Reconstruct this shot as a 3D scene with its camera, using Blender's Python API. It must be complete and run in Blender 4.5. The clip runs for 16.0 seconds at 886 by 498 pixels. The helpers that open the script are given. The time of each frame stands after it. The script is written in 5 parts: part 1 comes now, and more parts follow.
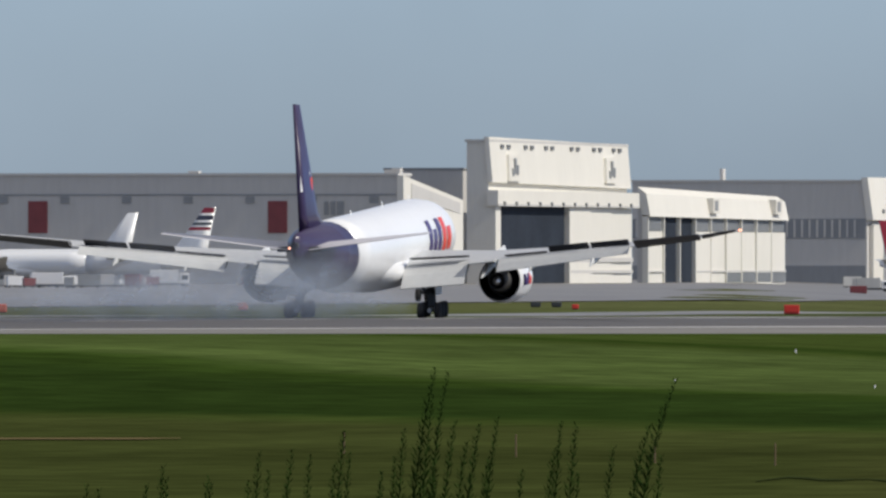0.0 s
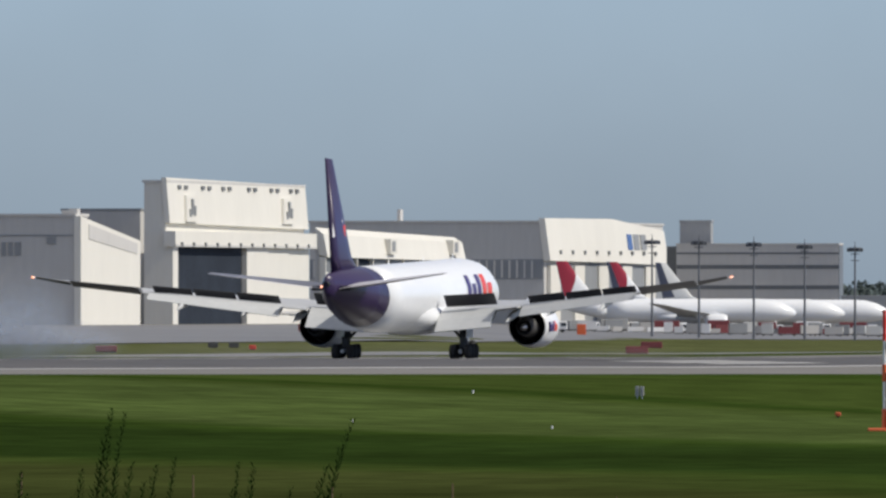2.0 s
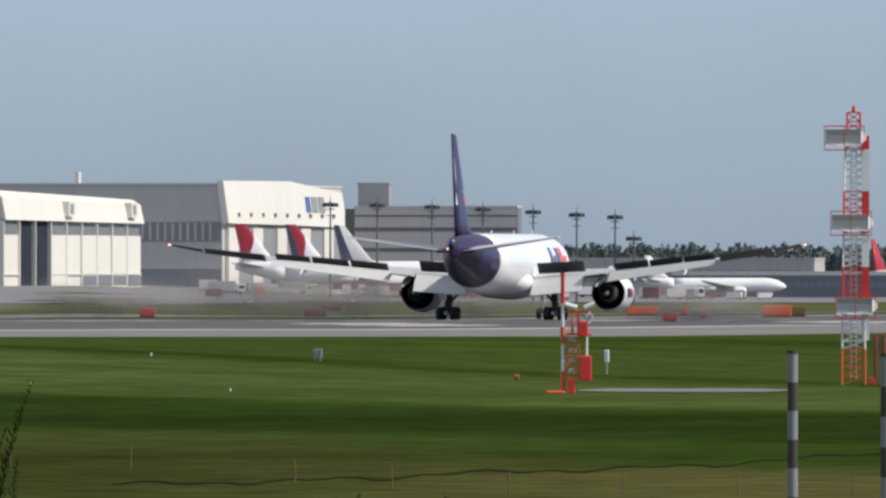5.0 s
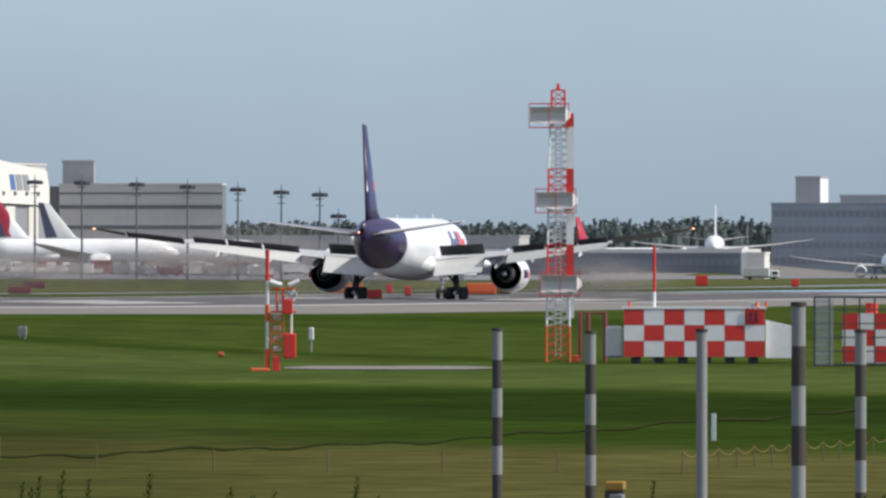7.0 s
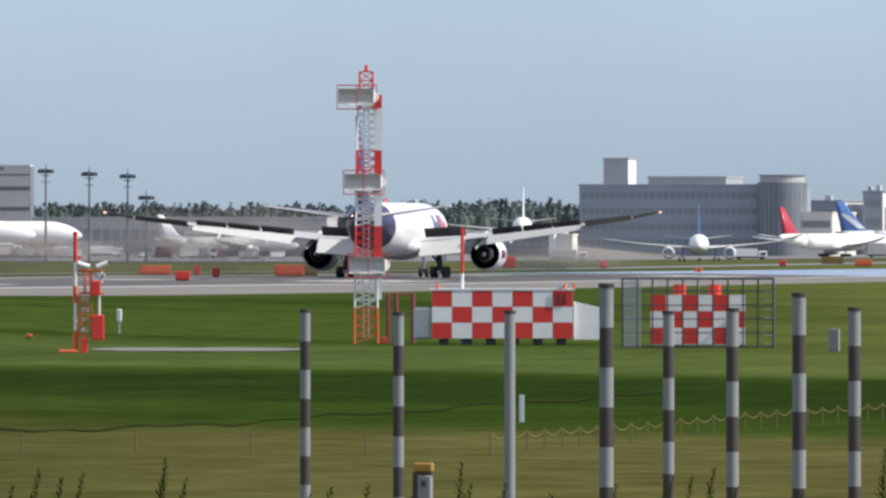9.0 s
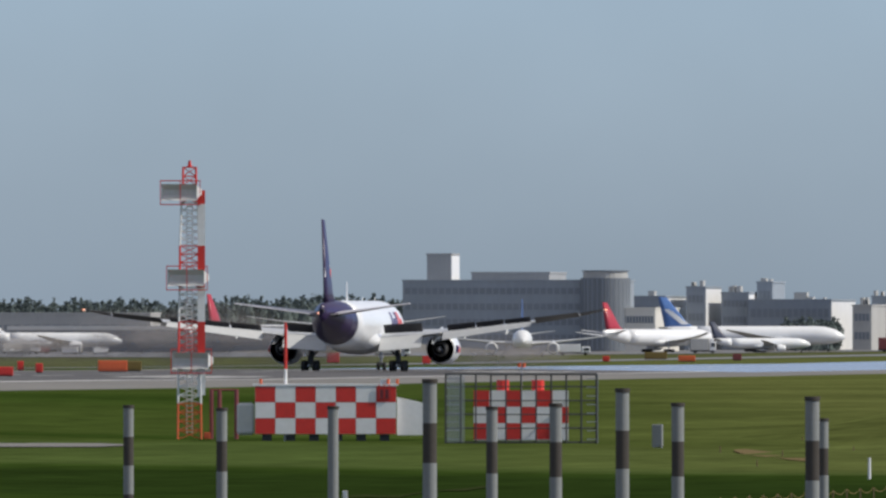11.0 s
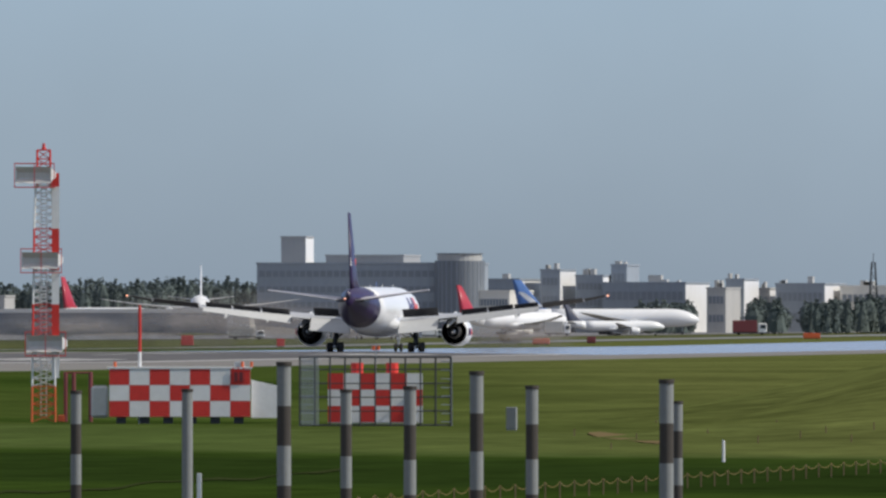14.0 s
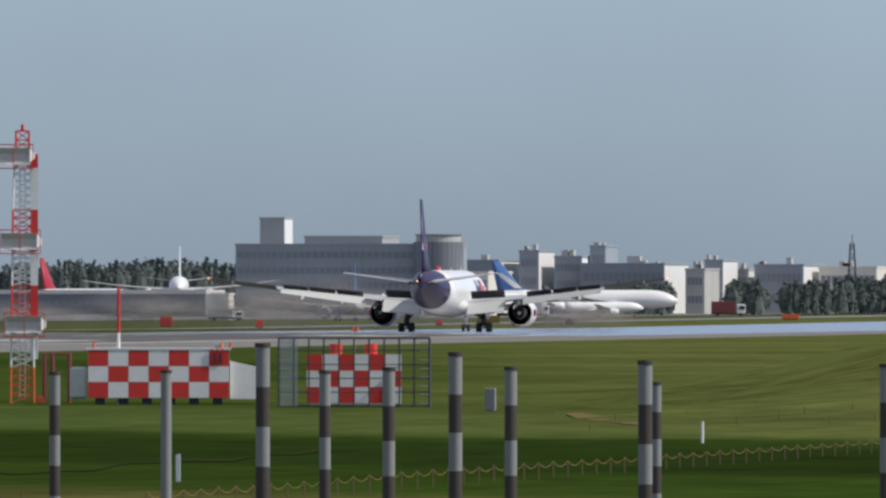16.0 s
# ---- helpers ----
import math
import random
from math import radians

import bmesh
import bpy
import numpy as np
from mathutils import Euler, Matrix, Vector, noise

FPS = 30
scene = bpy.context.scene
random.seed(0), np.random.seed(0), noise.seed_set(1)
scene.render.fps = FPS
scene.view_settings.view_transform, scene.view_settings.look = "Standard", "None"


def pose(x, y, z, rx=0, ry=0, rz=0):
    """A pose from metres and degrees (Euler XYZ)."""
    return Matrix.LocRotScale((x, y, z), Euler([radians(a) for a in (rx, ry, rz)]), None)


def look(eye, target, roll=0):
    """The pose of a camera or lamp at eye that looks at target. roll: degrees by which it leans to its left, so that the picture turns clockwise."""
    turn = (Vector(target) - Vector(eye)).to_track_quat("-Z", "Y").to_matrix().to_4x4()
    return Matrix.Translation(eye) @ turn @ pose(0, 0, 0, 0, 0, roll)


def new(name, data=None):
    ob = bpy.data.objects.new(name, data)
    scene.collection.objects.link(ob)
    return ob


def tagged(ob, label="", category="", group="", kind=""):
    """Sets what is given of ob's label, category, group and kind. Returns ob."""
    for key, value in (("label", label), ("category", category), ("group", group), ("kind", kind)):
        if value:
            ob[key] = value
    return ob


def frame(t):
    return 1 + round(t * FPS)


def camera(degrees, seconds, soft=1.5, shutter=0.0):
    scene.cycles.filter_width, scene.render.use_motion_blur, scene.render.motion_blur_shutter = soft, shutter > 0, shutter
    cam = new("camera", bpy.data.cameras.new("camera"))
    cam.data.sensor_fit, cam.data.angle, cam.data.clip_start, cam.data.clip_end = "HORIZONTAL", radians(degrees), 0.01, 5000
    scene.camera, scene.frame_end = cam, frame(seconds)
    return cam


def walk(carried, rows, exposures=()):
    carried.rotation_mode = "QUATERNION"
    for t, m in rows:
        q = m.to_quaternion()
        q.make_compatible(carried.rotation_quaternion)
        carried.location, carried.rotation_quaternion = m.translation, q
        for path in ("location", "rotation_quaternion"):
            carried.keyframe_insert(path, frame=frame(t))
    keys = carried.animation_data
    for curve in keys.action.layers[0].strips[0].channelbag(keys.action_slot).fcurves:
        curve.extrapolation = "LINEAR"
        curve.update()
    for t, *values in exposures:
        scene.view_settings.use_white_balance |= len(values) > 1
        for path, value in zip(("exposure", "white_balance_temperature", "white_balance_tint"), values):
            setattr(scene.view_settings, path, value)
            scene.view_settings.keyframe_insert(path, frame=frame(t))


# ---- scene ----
# The runway runs along +Y at x = -RUN; the camera stands on a bank at the origin and pans.
F, EYE, RUN = 28500.0, 6.35, 260.0


def bearing(u):
    """Angle to the left of +Y at step u along the circle of view (F steps to the radian)."""
    return 0.1177 + (3281.5 - u) / F


def spot(u, d, z=0.0):
    """The place at distance d under step u."""
    a = bearing(u)
    return Vector((-d * math.sin(a), d * math.cos(a), z))


def at_x(u, x):
    """The place on the line x = const under step u."""
    return Vector((x, -x / math.tan(bearing(u)), 0))


def up(e, d):
    """Height of what stands e above the horizon at distance d."""
    return EYE + e * d / F


def column(x, y):
    """The step along the circle of view under which a place lies."""
    return 3281.5 + (0.1177 - math.atan2(-x, y)) * F


def rise(x, y):
    """Height of the ground: a runway strip with crossfall that falls along its length, the apron beyond it, the bank under the camera."""
    mid = float(np.interp(y, [0, 900, 1270, 1390, 1600, 1700, 1960, 2050, 2160, 2260, 2800, 6000], [2.6, 2.5, 1.75, 1.3, 0.75, 0.2, -0.05, -0.3, -0.42, -0.6, -1.5, -3.0]))
    edge = float(np.interp(y, [0, 870, 1003, 1183, 1350, 1492, 1765, 2328, 2800, 6000], [2.3, 2.3, 1.72, 0.91, 0.17, -0.15, -0.51, -1.28, -1.8, -3.0]))
    if x > -208:
        w = min(1.0, max(0.0, (x + 208) / 90))
        z = edge * (1 - w * w * (3 - 2 * w))
    elif x > -260:
        z = mid + (edge - mid) * (x + 260) / 52
    else:
        far = float(np.interp(column(x, max(y, 500)), [1300, 1700, 2600], [1.0, -1.5, -2.8])) if y > 1200 else 1.0
        w = min(1.0, max(0.0, (-300 - x) / 250))
        z = mid + (far - mid) * w * w * (3 - 2 * w)
        if y > 4280:                  # the ground climbs behind the concourse
            c = column(x, y)
            z += 3.5 * min(1.0, (y - 4280) / 60) * min(1.0, max(0.0, (c - 2850) / 30)) * min(1.0, max(0.0, (3060 - c) / 60))
    w = min(1.0, max(0.0, (y - 600) / 250))
    z *= w * w * (3 - 2 * w)
    r = math.hypot(x, y)
    b = min(1.0, max(0.0, (200 - r) / 140))
    if x > -190 and y > 600:          # low mound by the far end of the field
        m = min(1.0, max(0.0, (column(x, y) - 3760) / 560))
        z += 4.2 * m * m * (3 - 2 * m) * math.exp(-((r - 880) / 95) ** 2)
    return z + 4.5 * b * b * (3 - 2 * b)


# ---- camera ----
cam = camera(2 * math.degrees(math.atan(784 / F)), 16.0, soft=2.6)
AIM = [(0, 0, 462.2), (0.5, 174.5, 466.8), (1, 360, 468.4), (1.5, 502.2, 482.2), (2, 571, 534.2), (2.5, 705.8, 531.2),
       (3, 831.4, 517.4), (3.5, 856, 528), (3.7, 906.5, 525), (4.4, 1040, 497), (5.1, 1158, 463), (5.8, 1314, 440.5), (6, 1380, 445), (6.5, 1530, 418.5),
       (7, 1663, 428), (7.5, 1711, 425.5), (8, 1754, 391.5), (8.5, 1951, 368.5), (8.7, 1976, 376), (9.4, 2046, 430), (10.1, 2103, 496),
       (10.8, 2195, 523.5), (11, 2315.5, 564.5), (11.5, 2451.5, 533.5), (12, 2493, 523.5), (12.5, 2496, 514.5), (13, 2517.5, 516),
       (13.5, 2507, 531), (14, 2573.5, 534), (14.5, 2558, 515.5), (15, 2566.5, 516.5), (15.5, 2591, 524.5), (16, 2611, 500.5)]
walk(cam, [(t, pose(0, 0, EYE, 90 + math.degrees((v - 441) / F), 0, math.degrees(bearing(o + 784)))) for t, o, v in AIM],
     exposures=[(0, 0.08), (1.5, 0.2), (2.5, 0.0), (3.5, 0.02), (5.8, 0.40), (6.5, 0.42), (7.5, 0.47), (8.2, 0.53), (8.6, 0.68), (10.8, 0.08), (12.5, 0.1), (16, 0.1)])

# ---- light ----
SUN_EL, SUN_AZ = 42.0, 92.0   # degrees; azimuth clockwise from +Y
world = bpy.data.worlds.new("sky")
scene.world = world
world.use_nodes = True
wn = world.node_tree.nodes
sky = wn.new("ShaderNodeTexSky")
sky.sky_type, sky.sun_disc = "NISHITA", False
sky.sun_elevation, sky.sun_rotation = radians(SUN_EL), radians(SUN_AZ)
sky.air_density, sky.dust_density, sky.ozone_density = 1.0, 0.6, 2.0
wl = world.node_tree.links
tint = wn.new("ShaderNodeMix")
tint.data_type, tint.blend_type = "RGBA", "MULTIPLY"
tint.inputs["Factor"].default_value = 1
tint.inputs["B"].default_value = (0.94, 1.22, 1.94, 1)
wl.new(sky.outputs["Color"], tint.inputs["A"])
veil = wn.new("ShaderNodeTexNoise")          # thin high haze
veil.inputs["Scale"].default_value, veil.inputs["Detail"].default_value = 22.0, 5
vm = wn.new("ShaderNodeMapRange")
vm.inputs["From Min"].default_value, vm.inputs["From Max"].default_value = 0.3, 0.7
vm.inputs["To Min"].default_value, vm.inputs["To Max"].default_value = 0.92, 1.08
wco = wn.new("ShaderNodeTexCoord")
wl.new(wco.outputs["Generated"], veil.inputs["Vector"])
wl.new(veil.outputs[0], vm.inputs["Value"])
veiled = wn.new("ShaderNodeMix")
veiled.data_type, veiled.blend_type = "RGBA", "MULTIPLY"
veiled.inputs["Factor"].default_value = 1
wl.new(tint.outputs["Result"], veiled.inputs["A"])
wl.new(vm.outputs[0], veiled.inputs["B"])
# bright broken cloud higher up, as the patchy sunlight tells
sepw = wn.new("ShaderNodeSeparateXYZ")
wl.new(wco.outputs["Generated"], sepw.inputs[0])
high = wn.new("ShaderNodeMapRange")
high.interpolation_type = "SMOOTHSTEP"
high.inputs["From Min"].default_value, high.inputs["From Max"].default_value = 0.06, 0.35
high.inputs["To Max"].default_value = 0.85
wl.new(sepw.outputs["Z"], high.inputs["Value"])
puffs = wn.new("ShaderNodeTexNoise")
puffs.inputs["Scale"].default_value, puffs.inputs["Detail"].default_value = 3.0, 6
wl.new(wco.outputs["Generated"], puffs.inputs["Vector"])
pramp = wn.new("ShaderNodeValToRGB")
pramp.color_ramp.elements[0].position, pramp.color_ramp.elements[0].color = 0.35, (0.30, 0.38, 0.52, 1)
pramp.color_ramp.elements[1].position, pramp.color_ramp.elements[1].color = 0.6, (0.98, 0.93, 0.86, 1)
wl.new(puffs.outputs[0], pramp.inputs[0])
gain = wn.new("ShaderNodeMix")
gain.data_type, gain.blend_type = "RGBA", "MULTIPLY"
gain.inputs["Factor"].default_value = 1
gain.inputs["B"].default_value = (7.5, 7.5, 7.5, 1)
gain.clamp_result = False
wl.new(pramp.outputs[0], gain.inputs["A"])
dome = wn.new("ShaderNodeMix")
dome.data_type = "RGBA"
wl.new(high.outputs[0], dome.inputs["Factor"])
wl.new(veiled.outputs["Result"], dome.inputs["A"])
wl.new(gain.outputs["Result"], dome.inputs["B"])
wl.new(dome.outputs["Result"], wn["Background"].inputs["Color"])
wn["Background"].inputs["Strength"].default_value = 0.07
sun = new("sun", bpy.data.lights.new("sun", "SUN"))
sun.data.energy, sun.data.angle, sun.data.color = 3.5, radians(0.6), (1.0, 0.94, 0.84)
sa, se = radians(SUN_AZ), radians(SUN_EL)
sun.matrix_world = look((0, 0, 500), Vector((0, 0, 500)) - Vector((math.sin(sa) * math.cos(se), math.cos(sa) * math.cos(se), math.sin(se))))


# ---- materials ----
def mat(name, colour, rough=0.6, metal=0.0, vary=0.12, size=1.0, bump=0.0, spec=0.5, streak=1.0, rand=0.0):
    """A surface with two scales of tone (streak stretches them upright) and fine relief."""
    m = bpy.data.materials.new(name)
    m.use_nodes = True
    n, l = m.node_tree.nodes, m.node_tree.links
    b = n["Principled BSDF"]
    b.inputs["Roughness"].default_value, b.inputs["Metallic"].default_value = rough, metal
    b.inputs["Specular IOR Level"].default_value = spec
    tc = n.new("ShaderNodeTexCoord")
    mp = n.new("ShaderNodeMapping")
    mp.inputs["Scale"].default_value = (1 / size, 1 / size, 1 / size / streak)
    l.new(tc.outputs["Object"], mp.inputs["Vector"])
    n1, n2 = n.new("ShaderNodeTexNoise"), n.new("ShaderNodeTexNoise")
    n1.inputs["Scale"].default_value, n1.inputs["Detail"].default_value = 0.35, 4
    n2.inputs["Scale"].default_value, n2.inputs["Detail"].default_value = 4.0, 6
    l.new(mp.outputs[0], n1.inputs["Vector"])
    l.new(mp.outputs[0], n2.inputs["Vector"])
    add = n.new("ShaderNodeMath")
    add.operation = "ADD"
    l.new(n1.outputs[0], add.inputs[0])
    l.new(n2.outputs[0], add.inputs[1])
    fac = add.outputs[0]
    if rand:
        oi = n.new("ShaderNodeObjectInfo")
        k = n.new("ShaderNodeMath")
        k.operation, k.inputs[1].default_value = "MULTIPLY_ADD", rand
        l.new(oi.outputs["Random"], k.inputs[0])
        l.new(fac, k.inputs[2])
        fac = k.outputs[0]
    ramp = n.new("ShaderNodeMapRange")
    ramp.inputs["From Min"].default_value, ramp.inputs["From Max"].default_value = 0.6, 1.4 + rand
    ramp.inputs["To Min"].default_value, ramp.inputs["To Max"].default_value = 1 - vary, 1 + vary
    l.new(fac, ramp.inputs["Value"])
    mul = n.new("ShaderNodeMix")
    mul.data_type, mul.blend_type = "RGBA", "MULTIPLY"
    mul.inputs["Factor"].default_value = 1
    mul.inputs["A"].default_value = (*colour, 1)
    l.new(ramp.outputs[0], mul.inputs["B"])
    l.new(mul.outputs["Result"], b.inputs["Base Color"])
    if bump:
        bp = n.new("ShaderNodeBump")
        bp.inputs["Strength"].default_value, bp.inputs["Distance"].default_value = bump, 0.05 * size
        l.new(n2.outputs[0], bp.inputs["Height"])
        l.new(bp.outputs[0], b.inputs["Normal"])
    return m


WHITE = mat("white_aircraft_paint", (0.78, 0.79, 0.80), 0.28, vary=0.04, size=3)
PURPLE = mat("purple_aircraft_paint", (0.027, 0.014, 0.06), 0.35, vary=0.08, size=3)
LOGO_P = mat("purple_lettering_paint", (0.05, 0.025, 0.14), 0.35, vary=0.05)
LOGO_R = mat("orange_red_lettering_paint", (0.75, 0.06, 0.03), 0.35, vary=0.05)
WINGGREY = mat("grey_wing_paint", (0.46, 0.47, 0.48), 0.35, vary=0.08, size=2)
WINGPALE = mat("pale_flap_paint", (0.53, 0.54, 0.54), 0.4, vary=0.08, size=2)
TAILPL = mat("violet_grey_tailplane_paint", (0.60, 0.58, 0.61), 0.4, vary=0.1, size=2)
SPOILER = mat("dark_spoiler_underside", (0.035, 0.035, 0.04), 0.6, vary=0.2)
AILERON = mat("aileron_shade_grey", (0.10, 0.10, 0.105), 0.6, vary=0.15)
DARKMETAL = mat("scorched_engine_metal", (0.03, 0.03, 0.032), 0.5, 0.4, vary=0.3)
COREMETAL = mat("heat_stained_core_metal", (0.10, 0.095, 0.09), 0.5, 0.5, vary=0.3)
METAL = mat("bare_metal", (0.6, 0.6, 0.6), 0.3, 0.9, vary=0.1)
TYRE = mat("tyre_rubber", (0.015, 0.015, 0.016), 0.85, vary=0.2)
GREYTAIL = mat("dark_grey_tail_paint", (0.10, 0.12, 0.13), 0.35, vary=0.1)
REDTAIL = mat("red_tail_paint", (0.42, 0.035, 0.06), 0.35, vary=0.05)
BLUETAIL = mat("blue_tail_paint", (0.05, 0.11, 0.30), 0.35, vary=0.05)
DIMGLASS = mat("hazy_grey_glazing", (0.17, 0.18, 0.19), 0.6, vary=0.15, size=4)
GLASS = mat("dark_window_glass", (0.03, 0.04, 0.05), 0.1, vary=0.1)
HWHITE = mat("cream_hangar_cladding", (0.70, 0.675, 0.61), 0.6, vary=0.05, size=4, streak=5)
HGREY = mat("grey_hangar_cladding", (0.53, 0.515, 0.49), 0.65, vary=0.07, size=5, streak=6)
HDARK = mat("hangar_interior_shade", (0.028, 0.035, 0.048), 0.9, vary=0.3, size=4, spec=0.1)
HBLUE = mat("blue_grey_cladding", (0.25, 0.26, 0.27), 0.6, vary=0.1, size=5, streak=4)
HROOF = mat("dark_roofing", (0.15, 0.16, 0.17), 0.8, vary=0.15, size=5)
CONC = mat("pale_concrete", (0.42, 0.42, 0.41), 0.8, vary=0.12, size=4, streak=3)
ASPH = mat("worn_runway_asphalt", (0.088, 0.085, 0.086), 0.9, vary=0.3, size=8, bump=0.2, spec=0.3)
SHOULD = mat("pale_shoulder_paving", (0.185, 0.178, 0.168), 0.95, vary=0.2, size=8, spec=0.15)
APRON = mat("apron_concrete", (0.17, 0.158, 0.14), 0.45, vary=0.45, size=30, spec=0.4)
SHINE = mat("mirage_shine_paving", (0.30, 0.30, 0.30), 0.2, vary=0.35, size=12, bump=0.15)
SOIL = mat("bare_brown_soil", (0.15, 0.115, 0.06), 0.95, vary=0.25, size=1, spec=0.0)
PAINTW = mat("white_road_paint", (0.46, 0.455, 0.44), 0.7, vary=0.15)
RED = mat("signal_red_paint", (0.62, 0.035, 0.025), 0.5, vary=0.12)
ORANGE = mat("orange_red_paint", (0.68, 0.13, 0.04), 0.5, vary=0.12)
SIGW = mat("white_signal_paint", (0.78, 0.78, 0.78), 0.5, vary=0.08)
GALV = mat("galvanised_steel", (0.40, 0.42, 0.44), 0.45, 0.5, vary=0.15)
DARKST = mat("dark_painted_steel", (0.055, 0.06, 0.065), 0.8, vary=0.15, spec=0.2)
MASTST = mat("weathered_mast_steel", (0.115, 0.125, 0.145), 0.7, vary=0.15)
POSTG = mat("grey_post_band", (0.245, 0.257, 0.258), 0.9, vary=0.09, size=0.3, spec=0.1)
POSTD = mat("dark_brown_post_band", (0.075, 0.068, 0.062), 0.9, vary=0.10, size=0.3, spec=0.1)
WOOD = mat("weathered_stake_wood", (0.15, 0.10, 0.055), 0.9, vary=0.2, size=0.2)
YELLOW = mat("yellow_rope_and_plastic", (0.17, 0.12, 0.03), 0.8, vary=0.2)
LEAF = mat("weed_leaf_green", (0.024, 0.045, 0.010), 0.9, vary=0.4, size=0.2, spec=0.0)
# far cladding with the blue-grey of distance haze in its base colour
FARBLUE = mat("hazed_far_cladding", (0.275, 0.31, 0.35), 0.65, vary=0.1, size=5, streak=4)
# blue tail paint, paled for the heat haze over the apron
PALEBLUE = mat("hazed_blue_tail_paint", (0.09, 0.19, 0.45), 0.4, vary=0.08)
RUSTOR = mat("weathered_orange_paint", (0.46, 0.085, 0.03), 0.6, vary=0.2)
# foliage green lightened and blued, distance haze put into the colour
CROWN = mat("hazed_conifer_foliage", (0.085, 0.110, 0.105), 0.95, vary=0.15, size=4)
# far glazing, its contrast lowered by haze put into the colour
FARWIN = mat("hazed_far_glazing", (0.20, 0.225, 0.255), 0.5, vary=0.1, size=4)
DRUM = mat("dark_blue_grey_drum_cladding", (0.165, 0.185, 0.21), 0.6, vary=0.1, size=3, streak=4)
TOWERG = mat("mid_grey_tower_cladding", (0.33, 0.335, 0.34), 0.6, vary=0.08, size=4, streak=4)
OCHRE = mat("ochre_plastic", (0.34, 0.19, 0.03), 0.6, vary=0.15)
PALEGREY = mat("pale_grey_antenna_shell", (0.58, 0.58, 0.56), 0.5, vary=0.1)
NAVYTAIL = mat("dark_slate_tail_paint", (0.07, 0.08, 0.12), 0.4, vary=0.08)
DITCH = mat("shaded_ditch_soil", (0.030, 0.040, 0.014), 0.95, vary=0.3, size=2, spec=0.0)
BARK = mat("tree_bark", (0.10, 0.08, 0.06), 0.9, vary=0.2)
RUSTBOX = mat("brown_red_container_paint", (0.20, 0.045, 0.05), 0.6, vary=0.2)


# ---- geometry helpers ----
def obj(name, bm, material, parent=None, label="", smooth=False):
    me = bpy.data.meshes.new(name)
    bmesh.ops.recalc_face_normals(bm, faces=bm.faces)
    for f in bm.faces:
        f.smooth = smooth
    bm.to_mesh(me)
    bm.free()
    me.materials.append(material)
    ob = new(name, me)
    if parent:
        ob.parent = parent
    if label:
        ob["label"] = label
    return ob


def part(name, bm, material, parent, label="", smooth=False):
    return obj(name, bm, material, parent, label, smooth)


def thing(name, label, category, m=None, group="", kind=""):
    e = new(name)
    e.empty_display_size = 0.5
    if m is not None:
        e.matrix_world = m
    return tagged(e, label, category, group, kind)


def box(lo, hi, bm=None, m=None, bevel=0.0):
    bm = bm or bmesh.new()
    vs = [bm.verts.new((x, y, z)) for z in (lo[2], hi[2]) for y in (lo[1], hi[1]) for x in (lo[0], hi[0])]
    fs = [bm.faces.new([vs[i] for i in q]) for q in ((0, 2, 3, 1), (4, 5, 7, 6), (0, 1, 5, 4), (2, 6, 7, 3), (0, 4, 6, 2), (1, 3, 7, 5))]
    if bevel:
        bmesh.ops.bevel(bm, geom=list({e for f in fs for e in f.edges}), offset=bevel, segments=1, affect="EDGES")
    if m is not None:
        bmesh.ops.transform(bm, matrix=m, verts=bm.verts)
    return bm


def loft(rings, bm=None, caps=True):
    bm = bm or bmesh.new()
    rows = [[bm.verts.new(p) for p in r] for r in rings]
    for a, b in zip(rows, rows[1:]):
        for i in range(len(a)):
            j = (i + 1) % len(a)
            bm.faces.new((a[i], a[j], b[j], b[i]))
    if caps:
        bm.faces.new(rows[0])
        bm.faces.new(rows[-1][::-1])
    return bm


def ring_y(y, cx, cz, rx, rz, n=28):
    return [(cx + rx * math.cos(2 * math.pi * k / n), y, cz + rz * math.sin(2 * math.pi * k / n)) for k in range(n)]


def bar(a, b, r, bm=None, n=6, r2=None):
    """A round bar from a to b."""
    bm = bm or bmesh.new()
    a, b = Vector(a), Vector(b)
    d = (b - a).normalized()
    s = d.orthogonal().normalized()
    t = d.cross(s)
    r2 = r if r2 is None else r2
    loft([[p + (s * math.cos(2 * math.pi * k / n) + t * math.sin(2 * math.pi * k / n)) * q for k in range(n)] for p, q in ((a, r), (b, r2))], bm)
    return bm


def foil(sections, sym=False):
    """A wing or fin from sections (leading point, trailing point, unit thickness direction)."""
    rings = []
    for le, te, up_dir, th in sections:
        le, te, u = Vector(le), Vector(te), Vector(up_dir)
        c = (te - le).length
        prof = [(0, 0), (0.06, 0.55), (0.3, 1), (0.65, 0.65), (1, 0.06), (0.65, -0.35), (0.3, -0.6), (0.06, -0.4)]
        if sym:
            prof[5:] = [(0.65, -0.65), (0.3, -1), (0.06, -0.55)]
        rings.append([le.lerp(te, s) + u * (h * th * c * 0.5) for s, h in prof])
    return loft(rings)


# ---- aircraft ----
def disc_ring(y, cx, cz, r, n=28):
    return ring_y(y, cx, cz, r, r, n)


def fuselage_rings(stations, n=28):
    return [ring_y(31.8 - st, 0, zc, rx, rz, n) for st, zc, rx, rz in stations]


